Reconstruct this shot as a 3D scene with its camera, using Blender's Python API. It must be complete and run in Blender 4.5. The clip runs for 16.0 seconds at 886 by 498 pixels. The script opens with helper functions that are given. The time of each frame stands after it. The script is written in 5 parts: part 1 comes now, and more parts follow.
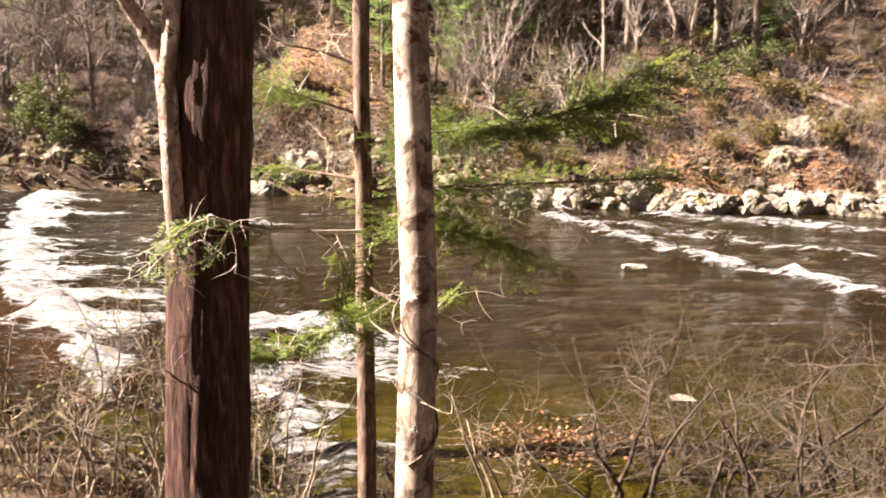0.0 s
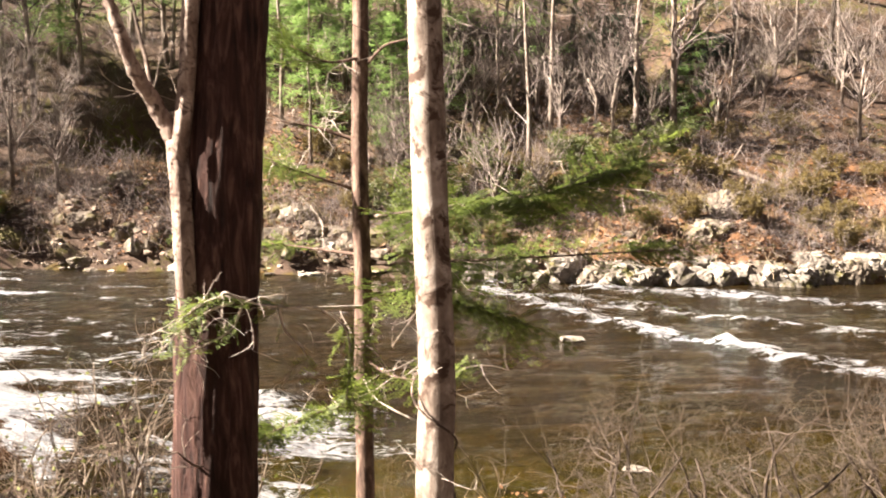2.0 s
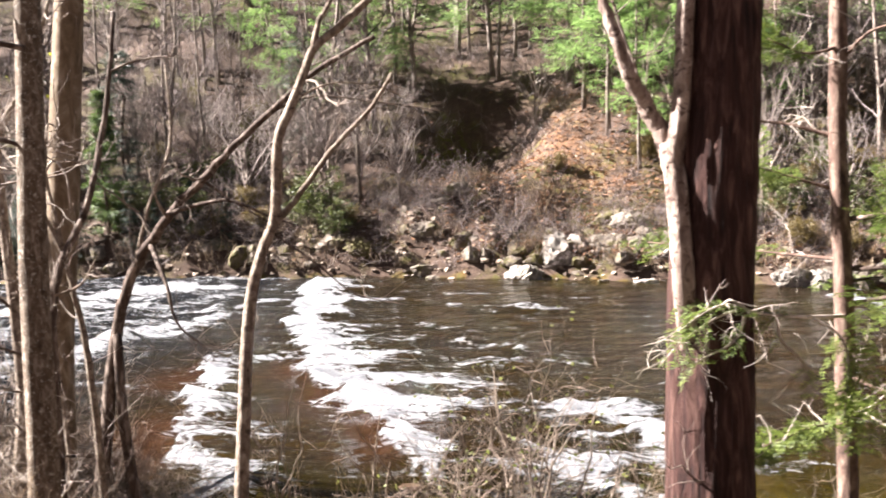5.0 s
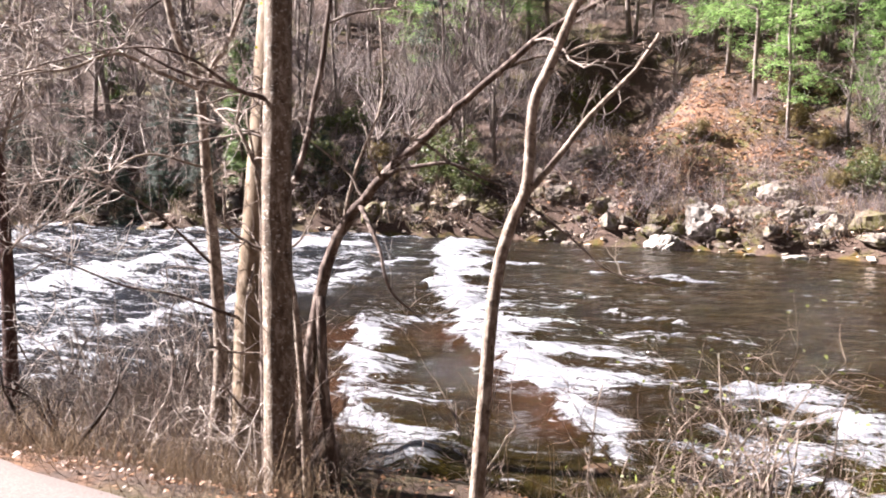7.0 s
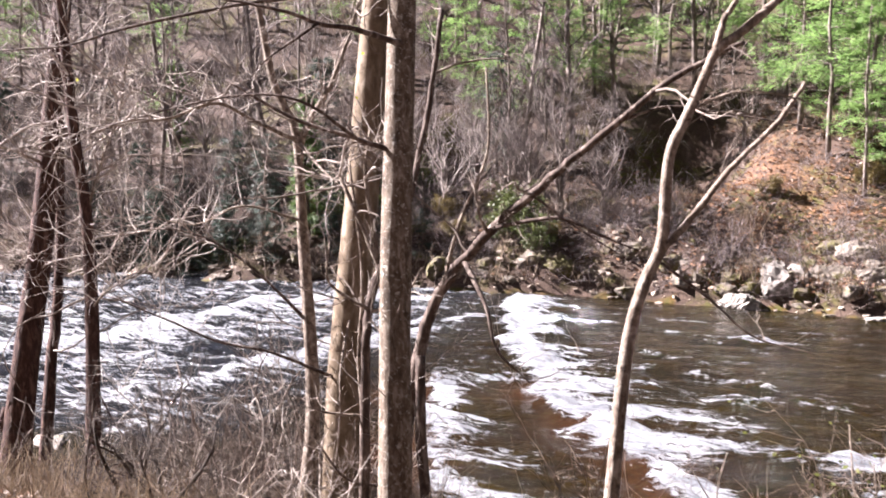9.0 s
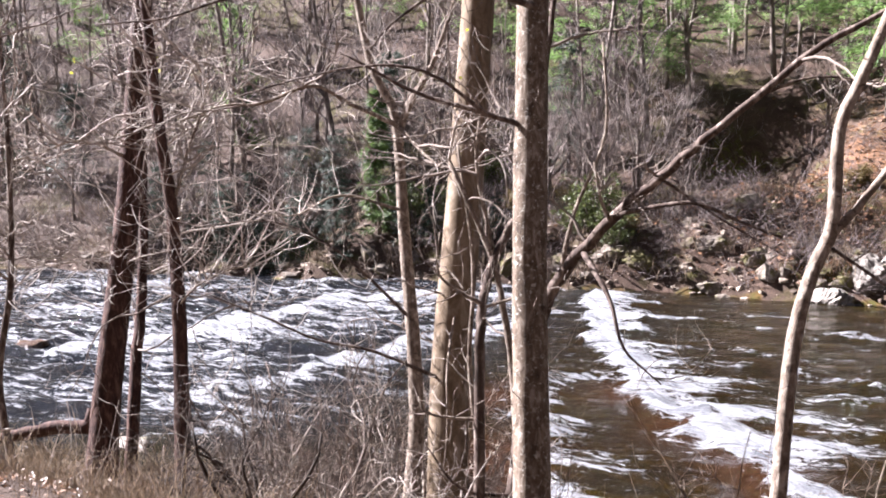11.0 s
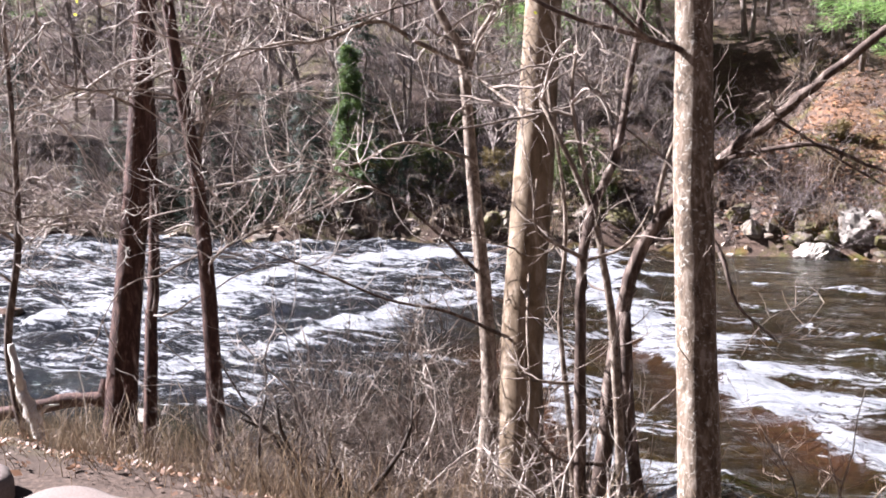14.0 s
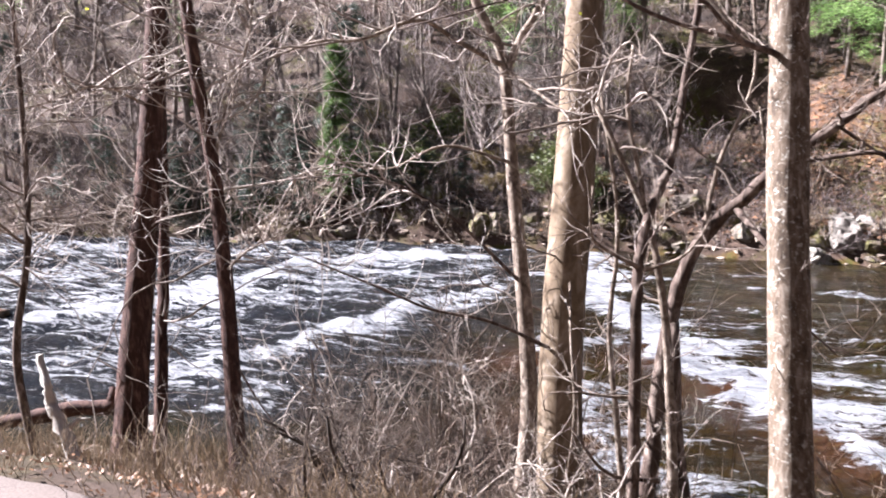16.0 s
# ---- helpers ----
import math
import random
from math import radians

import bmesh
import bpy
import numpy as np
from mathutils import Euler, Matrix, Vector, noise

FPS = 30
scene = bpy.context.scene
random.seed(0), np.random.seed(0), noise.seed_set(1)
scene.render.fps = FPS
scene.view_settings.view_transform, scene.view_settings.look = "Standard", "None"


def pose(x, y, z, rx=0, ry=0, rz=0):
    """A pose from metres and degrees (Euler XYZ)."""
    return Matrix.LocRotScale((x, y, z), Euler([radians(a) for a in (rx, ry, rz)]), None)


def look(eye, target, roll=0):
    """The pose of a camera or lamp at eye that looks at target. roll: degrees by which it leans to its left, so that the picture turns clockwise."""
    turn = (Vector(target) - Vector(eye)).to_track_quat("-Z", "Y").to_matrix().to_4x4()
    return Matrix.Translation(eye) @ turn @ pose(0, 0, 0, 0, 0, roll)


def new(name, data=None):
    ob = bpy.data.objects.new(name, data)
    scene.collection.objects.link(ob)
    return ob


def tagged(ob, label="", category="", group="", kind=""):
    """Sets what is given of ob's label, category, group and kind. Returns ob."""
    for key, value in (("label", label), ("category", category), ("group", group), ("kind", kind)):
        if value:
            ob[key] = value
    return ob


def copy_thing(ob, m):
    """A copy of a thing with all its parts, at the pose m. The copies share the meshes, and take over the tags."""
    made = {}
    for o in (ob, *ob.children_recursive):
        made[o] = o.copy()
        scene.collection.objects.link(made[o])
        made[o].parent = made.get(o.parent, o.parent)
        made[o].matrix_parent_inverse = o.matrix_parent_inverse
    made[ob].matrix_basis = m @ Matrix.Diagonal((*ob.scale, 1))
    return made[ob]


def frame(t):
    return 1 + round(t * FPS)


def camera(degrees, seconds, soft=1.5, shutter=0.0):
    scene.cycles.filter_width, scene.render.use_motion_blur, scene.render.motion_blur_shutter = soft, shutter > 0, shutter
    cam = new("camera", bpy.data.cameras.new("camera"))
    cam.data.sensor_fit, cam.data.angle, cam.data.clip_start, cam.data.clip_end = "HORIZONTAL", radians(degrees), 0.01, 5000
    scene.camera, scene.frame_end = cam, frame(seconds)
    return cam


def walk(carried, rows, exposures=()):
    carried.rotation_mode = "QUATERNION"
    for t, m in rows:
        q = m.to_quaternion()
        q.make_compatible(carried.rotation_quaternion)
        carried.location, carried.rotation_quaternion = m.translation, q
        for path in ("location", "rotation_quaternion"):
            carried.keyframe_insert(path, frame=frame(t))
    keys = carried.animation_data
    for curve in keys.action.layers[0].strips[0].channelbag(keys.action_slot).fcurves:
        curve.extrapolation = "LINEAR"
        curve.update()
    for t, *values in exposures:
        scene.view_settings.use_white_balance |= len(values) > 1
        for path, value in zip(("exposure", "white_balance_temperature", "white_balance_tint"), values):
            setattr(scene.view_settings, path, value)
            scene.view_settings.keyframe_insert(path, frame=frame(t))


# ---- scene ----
cam = camera(47.4, 16.0, 1.8, 0.45)

PATH = [
    (0, (1.739, -0.739, 4.181), (1.812, 1.225, 3.811), 0.6),
    (0.5, (1.614, -0.795, 4.19), (1.782, 1.167, 3.841), 0.9),
    (1, (1.505, -0.837, 4.186), (1.732, 1.127, 3.881), 0.8),
    (1.5, (1.389, -0.781, 4.175), (1.644, 1.185, 3.915), 0.7),
    (2, (1.264, -0.731, 4.179), (1.503, 1.243, 3.957), 0.6),
    (2.5, (1.11, -0.672, 4.169), (1.269, 1.313, 3.974), 0.2),
    (3, (0.94, -0.746, 4.182), (0.977, 1.245, 3.991), -0.4),
    (3.5, (0.824, -0.746, 4.188), (0.712, 1.243, 4.006), -1.2),
    (4, (0.677, -0.75, 4.185), (0.478, 1.232, 4.008), -1.6),
    (4.5, (0.526, -0.655, 4.156), (0.248, 1.317, 3.972), -1.3),
    (5, (0.371, -0.574, 4.165), (0.014, 1.384, 3.963), -1.9),
    (5.2, (0.321, -0.519, 4.162), (-0.072, 1.431, 3.954), -2.0),
    (7.3, (-1.017, -0.283, 4.24), (-1.575, 1.616, 3.958), 0.1),
    (7.5, (-1.058, -0.276, 4.243), (-1.626, 1.621, 3.964), 0.1),
    (8, (-1.19, -0.251, 4.228), (-1.778, 1.644, 3.981), 0.2),
    (8.5, (-1.356, -0.247, 4.232), (-1.959, 1.648, 4.021), 0.3),
    (9, (-1.527, -0.038, 4.202), (-2.169, 1.848, 4.03), 0.4),
    (9.5, (-1.702, 0.135, 4.208), (-2.379, 2.01, 4.05), 0.3),
    (10, (-1.869, 0.314, 4.181), (-2.58, 2.177, 4.018), 0.2),
    (10.2, (-1.964, 0.387, 4.174), (-2.683, 2.245, 4.006), 0.1),
    (12.3, (-2.712, 0.469, 3.903), (-3.496, 2.299, 3.713), -1.1),
    (12.5, (-2.867, 0.472, 3.919), (-3.636, 2.307, 3.717), -1.4),
    (13, (-3.185, 0.512, 3.941), (-3.921, 2.358, 3.718), -1.4),
    (13.5, (-3.333, 0.706, 3.919), (-4.048, 2.558, 3.683), -1.2),
    (14, (-3.565, 0.731, 3.924), (-4.208, 2.608, 3.673), -0.8),
    (14.5, (-3.76, 0.763, 3.918), (-4.349, 2.656, 3.657), -0.4),
    (15, (-3.966, 0.692, 3.972), (-4.509, 2.597, 3.694), 0.0),
    (15.5, (-4.181, 0.633, 3.982), (-4.709, 2.543, 3.711), 0.1),
    (16, (-4.217, 0.819, 3.955), (-4.803, 2.714, 3.703), -0.2),
]
walk(cam, [(t, look(eye, target, roll)) for t, eye, target, roll in PATH],
     exposures=((0.0, 3.16, 7500, 20), (3.0, 3.18, 6850, 14), (5.0, 3.24, 6250, 16), (8.5, 3.12, 5950, 23), (12.5, 2.96, 5650, 20), (16.0, 2.95, 5650, 20)))

# ---------------------------------------------------------------- world and sun
SUN_AZ, SUN_EL = radians(87), radians(37)          # azimuth counted from +y towards -x
sun_dir = Vector((-math.sin(SUN_AZ) * math.cos(SUN_EL), math.cos(SUN_AZ) * math.cos(SUN_EL), math.sin(SUN_EL)))
world = bpy.data.worlds.new("sky")
scene.world = world
world.use_nodes = True
wn = world.node_tree
sky = wn.nodes.new("ShaderNodeTexSky")
sky.sky_type, sky.sun_disc = "NISHITA", False
sky.sun_elevation, sky.sun_rotation = SUN_EL, -SUN_AZ
wn.links.new(sky.outputs[0], wn.nodes["Background"].inputs[0])
wn.nodes["Background"].inputs[1].default_value = 0.007
lamp = bpy.data.lights.new("sun", "SUN")
lamp.energy, lamp.angle, lamp.color = 5.0, radians(0.55), (1.0, 0.93, 0.83)
sun = new("sun", lamp)
sun.matrix_world = look(sun_dir * 50, (0, 0, 0))


# ---------------------------------------------------------------- materials
class Nodes:
    """A small helper to wire one material."""

    def __init__(self, name):
        self.mat = bpy.data.materials.new(name)
        self.mat.use_nodes = True
        self.tree = self.mat.node_tree
        self.bsdf = self.tree.nodes["Principled BSDF"]
        self.out = self.tree.nodes["Material Output"]
        self.coord = self.tree.nodes.new("ShaderNodeTexCoord")

    def add(self, kind, **values):
        n = self.tree.nodes.new(kind)
        for key, value in values.items():
            n.inputs[key].default_value = value
        return n

    def link(self, a, b):
        self.tree.links.new(a, b)

    def mapped(self, scale):
        m = self.add("ShaderNodeMapping", Scale=scale)
        self.link(self.coord.outputs["Object"], m.inputs["Vector"])
        return m.outputs[0]

    def noise(self, scale, detail=4.0, rough=0.6, vector=None, stretch=(1, 1, 1), warp=0.0):
        n = self.add("ShaderNodeTexNoise", Scale=scale, Detail=detail, Roughness=rough, Distortion=warp)
        self.link(vector or self.mapped(stretch), n.inputs["Vector"])
        return n.outputs["Fac"]

    def ramp(self, fac, *stops):
        n = self.tree.nodes.new("ShaderNodeValToRGB")
        e = n.color_ramp.elements
        while len(e) < len(stops):
            e.new(0.5)
        for k, (pos, col) in zip(e, stops):
            k.position, k.color = pos, (*col, 1) if len(col) == 3 else col
        self.link(fac, n.inputs[0])
        return n.outputs[0]

    def grey(self, fac, lo, hi):
        return self.ramp(fac, (lo, (0, 0, 0)), (hi, (1, 1, 1)))

    def mix(self, fac, a, b, how="MIX"):
        n = self.tree.nodes.new("ShaderNodeMix")
        n.data_type, n.blend_type = "RGBA", how
        for socket, value in ((n.inputs[0], fac), (n.inputs[6], a), (n.inputs[7], b)):
            if isinstance(value, (int, float)):
                socket.default_value = value
            elif isinstance(value, tuple):
                socket.default_value = (*value, 1)
            else:
                self.link(value, socket)
        return n.outputs[2]

    def math(self, how, a, b):
        n = self.tree.nodes.new("ShaderNodeMath")
        n.operation = how
        for socket, value in ((n.inputs[0], a), (n.inputs[1], b)):
            if isinstance(value, (int, float)):
                socket.default_value = value
            else:
                self.link(value, socket)
        return n.outputs[0]

    def attribute(self, name):
        n = self.tree.nodes.new("ShaderNodeAttribute")
        n.attribute_name = name
        return n.outputs["Fac"]

    def island(self):
        return self.tree.nodes.new("ShaderNodeNewGeometry").outputs["Random Per Island"]

    def object_random(self):
        return self.tree.nodes.new("ShaderNodeObjectInfo").outputs["Random"]

    def done(self, colour, roughness=0.8, bump=None, strength=0.4, distance=0.02, specular=0.3):
        if isinstance(colour, tuple):
            self.bsdf.inputs["Base Color"].default_value = (*colour, 1)
        else:
            self.link(colour, self.bsdf.inputs["Base Color"])
        if isinstance(roughness, float):
            self.bsdf.inputs["Roughness"].default_value = roughness
        else:
            self.link(roughness, self.bsdf.inputs["Roughness"])
        self.bsdf.inputs["Specular IOR Level"].default_value = specular
        if bump is not None:
            b = self.add("ShaderNodeBump", Strength=strength, Distance=distance)
            self.link(bump, b.inputs["Height"])
            self.link(b.outputs[0], self.bsdf.inputs["Normal"])
        return self.mat


def bark(name, dark, mid, light, scale=14.0, stretch=0.22, strength=0.7, lichen=None, amount=0.62, depth=0.009, spot=9):
    n = Nodes(name)
    v = n.mapped((1, 1, stretch))
    ridges = n.noise(scale, 6, 0.65, v, warp=0.6)
    blotch = n.noise(2.3, 3, 0.6)
    col = n.ramp(ridges, (0.32, dark), (0.5, mid), (0.68, light))
    col = n.mix(n.grey(blotch, 0.35, 0.7), col, n.mix(0.55, col, mid), "MIX")
    if lichen:
        col = n.mix(n.grey(n.noise(spot, 5, 0.7, warp=0.8), amount, amount + 0.08), col, lichen)
    col = n.mix(0.25, col, n.ramp(n.noise(60, 2), (0.3, (0.55, 0.55, 0.55)), (0.7, (1.25, 1.25, 1.25))), "MULTIPLY")
    return n.done(col, 0.88, ridges, strength * 0.7, depth, 0.2)


def leaves(name, dark_tint, bright, through_light=0.35):
    n = Nodes(name)
    col = n.mix(n.island(), dark_tint, bright)
    col = n.mix(n.grey(n.noise(1.1, 2), 0.35, 0.7), col, n.mix(0.5, col, dark_tint))
    n.done(col, 0.55, specular=0.35)
    t = n.add("ShaderNodeBsdfTranslucent")
    n.link(n.mix(0.5, col, bright), t.inputs[0])
    m = n.tree.nodes.new("ShaderNodeMixShader")
    m.inputs[0].default_value = through_light
    n.link(n.bsdf.outputs[0], m.inputs[1])
    n.link(t.outputs[0], m.inputs[2])
    n.link(m.outputs[0], n.out.inputs[0])
    return n.mat


def twig_wood(name, a, b):
    n = Nodes(name)
    col = n.mix(n.island(), a, b)
    col = n.mix(n.grey(n.noise(18, 3), 0.35, 0.65), col, n.mix(0.5, col, (0.03, 0.022, 0.018)))
    return n.done(col, 0.8, specular=0.25)


def ground_material():
    n = Nodes("forest_floor")
    fine = n.noise(26, 5, 0.75, warp=0.5)
    mid = n.noise(3.2, 4, 0.7)
    big = n.noise(0.35, 3, 0.6)
    soil = n.ramp(fine, (0.3, (0.02, 0.0135, 0.0105)), (0.55, (0.082, 0.055, 0.041)), (0.75, (0.21, 0.155, 0.12)))
    leaf = n.ramp(fine, (0.28, (0.05, 0.024, 0.0115)), (0.5, (0.2, 0.098, 0.047)), (0.72, (0.37, 0.215, 0.12)))
    moss = n.ramp(fine, (0.3, (0.022, 0.023, 0.006)), (0.7, (0.13, 0.118, 0.034)))
    amount = n.math("ADD", n.attribute("litter"), n.math("MULTIPLY", n.math("SUBTRACT", mid, 0.5), 1.1))
    col = n.mix(n.grey(amount, 0.35, 0.65), soil, leaf)
    col = n.mix(n.math("MULTIPLY", n.grey(big, 0.5, 0.6), n.grey(mid, 0.42, 0.56)), col, moss)
    # Darker soil mixed in by position: shade put into colour, so less light bounces.
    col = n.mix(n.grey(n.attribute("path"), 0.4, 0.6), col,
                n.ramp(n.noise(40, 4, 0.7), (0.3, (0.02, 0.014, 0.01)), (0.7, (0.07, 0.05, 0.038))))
    bed = n.mix(n.grey(mid, 0.4, 0.6), (0.0928, 0.0551, 0.0174), (0.0522, 0.0493, 0.0116))
    col = n.mix(n.grey(n.attribute("bed"), 0.4, 0.6), col, bed)
    patch = n.noise(1.1, 5, 0.75, warp=0.7)
    col = n.mix(n.math("MULTIPLY", n.grey(patch, 0.5, 0.62), 0.75), col, n.mix(0.8, col, (0.04, 0.028, 0.02)))
    height = n.math("ADD", fine, n.math("MULTIPLY", mid, 0.7))
    return n.done(col, 0.92, height, 0.6, 0.025, 0.15)


def water_material():
    n = Nodes("river_water")
    fleck = n.noise(5.5, 8, 0.8, stretch=(0.8, 1.4, 1), warp=0.9)
    swell = n.noise(0.22, 3, 0.6)
    mottle = n.noise(1.3, 7, 0.8, stretch=(0.6, 1.5, 1), warp=0.9)
    tone = n.ramp(swell, (0.3, (0.013, 0.0075, 0.0022)), (0.5, (0.019, 0.0108, 0.0022)), (0.7, (0.021, 0.017, 0.0025)))
    tone = n.mix(n.grey(mottle, 0.45, 0.68), tone, n.mix(0.75, tone, (0.07, 0.05, 0.012)))
    tone = n.mix(n.grey(mottle, 0.48, 0.3), tone, n.mix(0.75, tone, (0.004, 0.003, 0.0025)))
    # Upstream, a bluish sky reflection is put into the water's base colour.
    tone = n.mix(n.attribute("dark_tint"), tone, n.ramp(mottle, (0.35, (0.006, 0.008, 0.012)), (0.65, (0.02, 0.024, 0.032))))
    shallow = n.ramp(n.noise(1.3, 5, 0.75, warp=0.6), (0.3, (0.006, 0.004, 0.001)), (0.5, (0.042, 0.035, 0.002)), (0.72, (0.09, 0.056, 0.008)))
    tone = n.mix(n.attribute("shallow"), tone, shallow)
    tone = n.mix(n.attribute("ledge"), tone, n.ramp(fleck, (0.3, (0.018, 0.00792, 0.0036)), (0.6, (0.0468, 0.0216, 0.0101))))
    n.done(tone, 0.07, specular=0.38)
    n.bsdf.inputs["IOR"].default_value = 1.33
    ripple = n.math("ADD", n.noise(2.6, 6, 0.72, stretch=(0.6, 1.9, 1), warp=0.5), n.math("MULTIPLY", n.noise(9, 4, 0.65, stretch=(0.6, 1.8, 1)), 0.8))
    b = n.add("ShaderNodeBump", Strength=1.0, Distance=0.2)
    n.link(ripple, b.inputs["Height"])
    n.link(b.outputs[0], n.bsdf.inputs["Normal"])
    foam = n.add("ShaderNodeBsdfPrincipled", Roughness=0.75)
    foam.inputs["Specular IOR Level"].default_value = 0.3
    grain = n.noise(3.2, 7, 0.72, stretch=(0.45, 1.7, 1), warp=0.8)
    n.link(n.ramp(grain, (0.34, (0.11, 0.115, 0.13)), (0.5, (0.25, 0.258, 0.275)), (0.62, (0.4, 0.405, 0.41))), foam.inputs["Base Color"])
    fb = n.add("ShaderNodeBump", Strength=1.0, Distance=0.22)
    n.link(n.math("ADD", grain, n.math("MULTIPLY", fleck, 0.4)), fb.inputs["Height"])
    n.link(fb.outputs[0], foam.inputs["Normal"])
    lace = n.noise(1.5, 6, 0.7, stretch=(0.4, 1.9, 1), warp=1.1)
    broken = n.math("ADD", n.math("MULTIPLY", n.math("SUBTRACT", lace, 0.5), 3.4), n.math("MULTIPLY", n.math("SUBTRACT", fleck, 0.5), 3.2))
    cover = n.grey(n.math("ADD", n.attribute("foam"), broken), 0.64, 0.94)
    m = n.tree.nodes.new("ShaderNodeMixShader")
    n.link(cover, m.inputs[0])
    n.link(n.bsdf.outputs[0], m.inputs[1])
    n.link(foam.outputs[0], m.inputs[2])
    n.link(m.outputs[0], n.out.inputs[0])
    return n.mat


def stone(name, dark, light, moss=0.0, wet=0.0):
    n = Nodes(name)
    a = n.noise(3.5, 6, 0.7, warp=0.5)
    b = n.noise(30, 4, 0.7)
    col = n.ramp(a, (0.3, dark), (0.62, light))
    col = n.mix(0.5, col, n.ramp(b, (0.3, (0.6, 0.6, 0.6)), (0.7, (1.2, 1.2, 1.2))), "MULTIPLY")
    col = n.mix(n.object_random(), col, n.mix(0.4, col, dark))
    if moss:
        col = n.mix(n.grey(n.noise(2.0, 5, 0.7), 0.62 - moss * 0.2, 0.72 - moss * 0.2), col, (0.085, 0.076, 0.026))
    return n.done(col, 0.85 - wet, n.math("ADD", a, n.math("MULTIPLY", b, 0.25)), 0.6, 0.03, 0.25)


M_GROUND, M_WATER = ground_material(), water_material()
M_HEMLOCK = bark("hemlock_bark", (0.007, 0.0035, 0.003), (0.036, 0.0155, 0.0125), (0.14, 0.08, 0.064), 26, 0.13, 1.5, None, 0.6, 0.035)
M_BIRCH = bark("pale_birch_bark", (0.05, 0.033, 0.025), (0.23, 0.185, 0.155), (0.52, 0.475, 0.43), 9, 0.5, 1.1, (0.06, 0.038, 0.028), 0.51, 0.016, 7)
M_FORK = bark("pale_fork_bark", (0.05, 0.03, 0.024), (0.2, 0.15, 0.125), (0.48, 0.41, 0.36), 16, 0.35, 1.0, (0.06, 0.037, 0.03), 0.53, 0.03, 15)
M_POLE = bark("thin_hemlock_bark", (0.022, 0.0135, 0.0105), (0.1, 0.064, 0.05), (0.27, 0.2, 0.158), 26, 0.3, 0.7, (0.375, 0.338, 0.3), 0.66)
M_GREYBARK = bark("grey_beech_bark", (0.065, 0.045, 0.028), (0.165, 0.122, 0.08), (0.31, 0.255, 0.195), 9, 0.4, 0.6, (0.146, 0.127, 0.0546), 0.64)
M_LICHEN = bark("lichen_spotted_bark", (0.0315, 0.0225, 0.0163), (0.126, 0.0945, 0.0675), (0.306, 0.261, 0.216), 22, 0.4, 1.1, (0.45, 0.432, 0.378), 0.57, 0.014, 38)
M_SAPLING = bark("smooth_sapling_bark", (0.03, 0.021, 0.016), (0.185, 0.145, 0.112), (0.42, 0.37, 0.31), 20, 0.5, 1.0, (0.05, 0.036, 0.028), 0.58, 0.014, 15)
M_DARKBARK = bark("dark_wet_bark", (0.014, 0.0098, 0.0077), (0.075, 0.053, 0.042), (0.3, 0.245, 0.205), 15, 0.3, 0.8)
M_SHRUBBARK = bark("dark_shrub_bark", (0.01, 0.007, 0.005), (0.034, 0.024, 0.018), (0.11, 0.084, 0.065), 18, 0.35, 0.8)
M_REDBARK = bark("reddish_bark", (0.014, 0.0075, 0.006), (0.05, 0.026, 0.02), (0.15, 0.088, 0.066), 19, 0.22, 1.1, None, 0.6, 0.022)
M_TWIG = twig_wood("bare_twigs", (0.045, 0.032, 0.025), (0.32, 0.26, 0.215))
M_PALETWIG = twig_wood("pale_bare_twigs", (0.17, 0.13, 0.105), (0.6, 0.53, 0.465))
M_SHRUBTWIG = twig_wood("dark_shrub_twigs", (0.016, 0.011, 0.008), (0.115, 0.085, 0.064))
M_BRUSH = twig_wood("brush_twigs", (0.035, 0.023, 0.017), (0.28, 0.215, 0.17))
M_FARBRUSH = twig_wood("far_brush_twigs", (0.03, 0.022, 0.021), (0.35, 0.292, 0.28))
M_FARBARK = bark("grey_far_bark", (0.045, 0.035, 0.029), (0.16, 0.13, 0.11), (0.35, 0.31, 0.275), 8, 0.4, 0.5)
M_LOWTWIG = twig_wood("low_tree_twigs", (0.07, 0.053, 0.047), (0.33, 0.28, 0.255))
M_STRAW = twig_wood("dry_grass", (0.1, 0.066, 0.036), (0.3, 0.215, 0.13))
M_BANKGRASS = twig_wood("tan_bank_grass", (0.1, 0.07, 0.046), (0.42, 0.33, 0.23))
M_DEAD = stone("bleached_wood", (0.35, 0.308, 0.266), (0.56, 0.532, 0.49))
M_HEMLEAF = leaves("hemlock_needles", (0.028, 0.05, 0.009), (0.17, 0.22, 0.042), 0.45)
M_PINE = leaves("pine_needles", (0.075, 0.15, 0.05), (0.26, 0.385, 0.12), 0.5)
M_CEDAR = leaves("cedar_needles", (0.02, 0.042, 0.01), (0.13, 0.2, 0.045), 0.3)
# Near-black hemlock needles carry the shade of the far hollows in their colour.
M_DARKPINE = leaves("shade_toned_evergreen_needles", (0.008, 0.02, 0.013), (0.035, 0.062, 0.032), 0.12)
M_LAUREL = leaves("evergreen_shrub_leaves", (0.018, 0.03, 0.009), (0.12, 0.14, 0.04), 0.25)
M_OCHRE = leaves("fading_ochre_leaves", (0.05, 0.038, 0.013), (0.18, 0.135, 0.045), 0.3)
M_YELLOW = leaves("fresh_yellow_leaves", (0.227, 0.247, 0.0195), (0.39, 0.39, 0.039), 0.45)
M_SPROUT = leaves("yellow_green_sprouts", (0.06, 0.075, 0.014), (0.17, 0.19, 0.045), 0.4)
M_FALLEN = leaves("fallen_leaves", (0.06, 0.027, 0.012), (0.276, 0.144, 0.072), 0.15)
M_PALESTONE = stone("pale_river_stone", (0.0685, 0.0553, 0.0448), (0.348, 0.321, 0.285), 0.35)
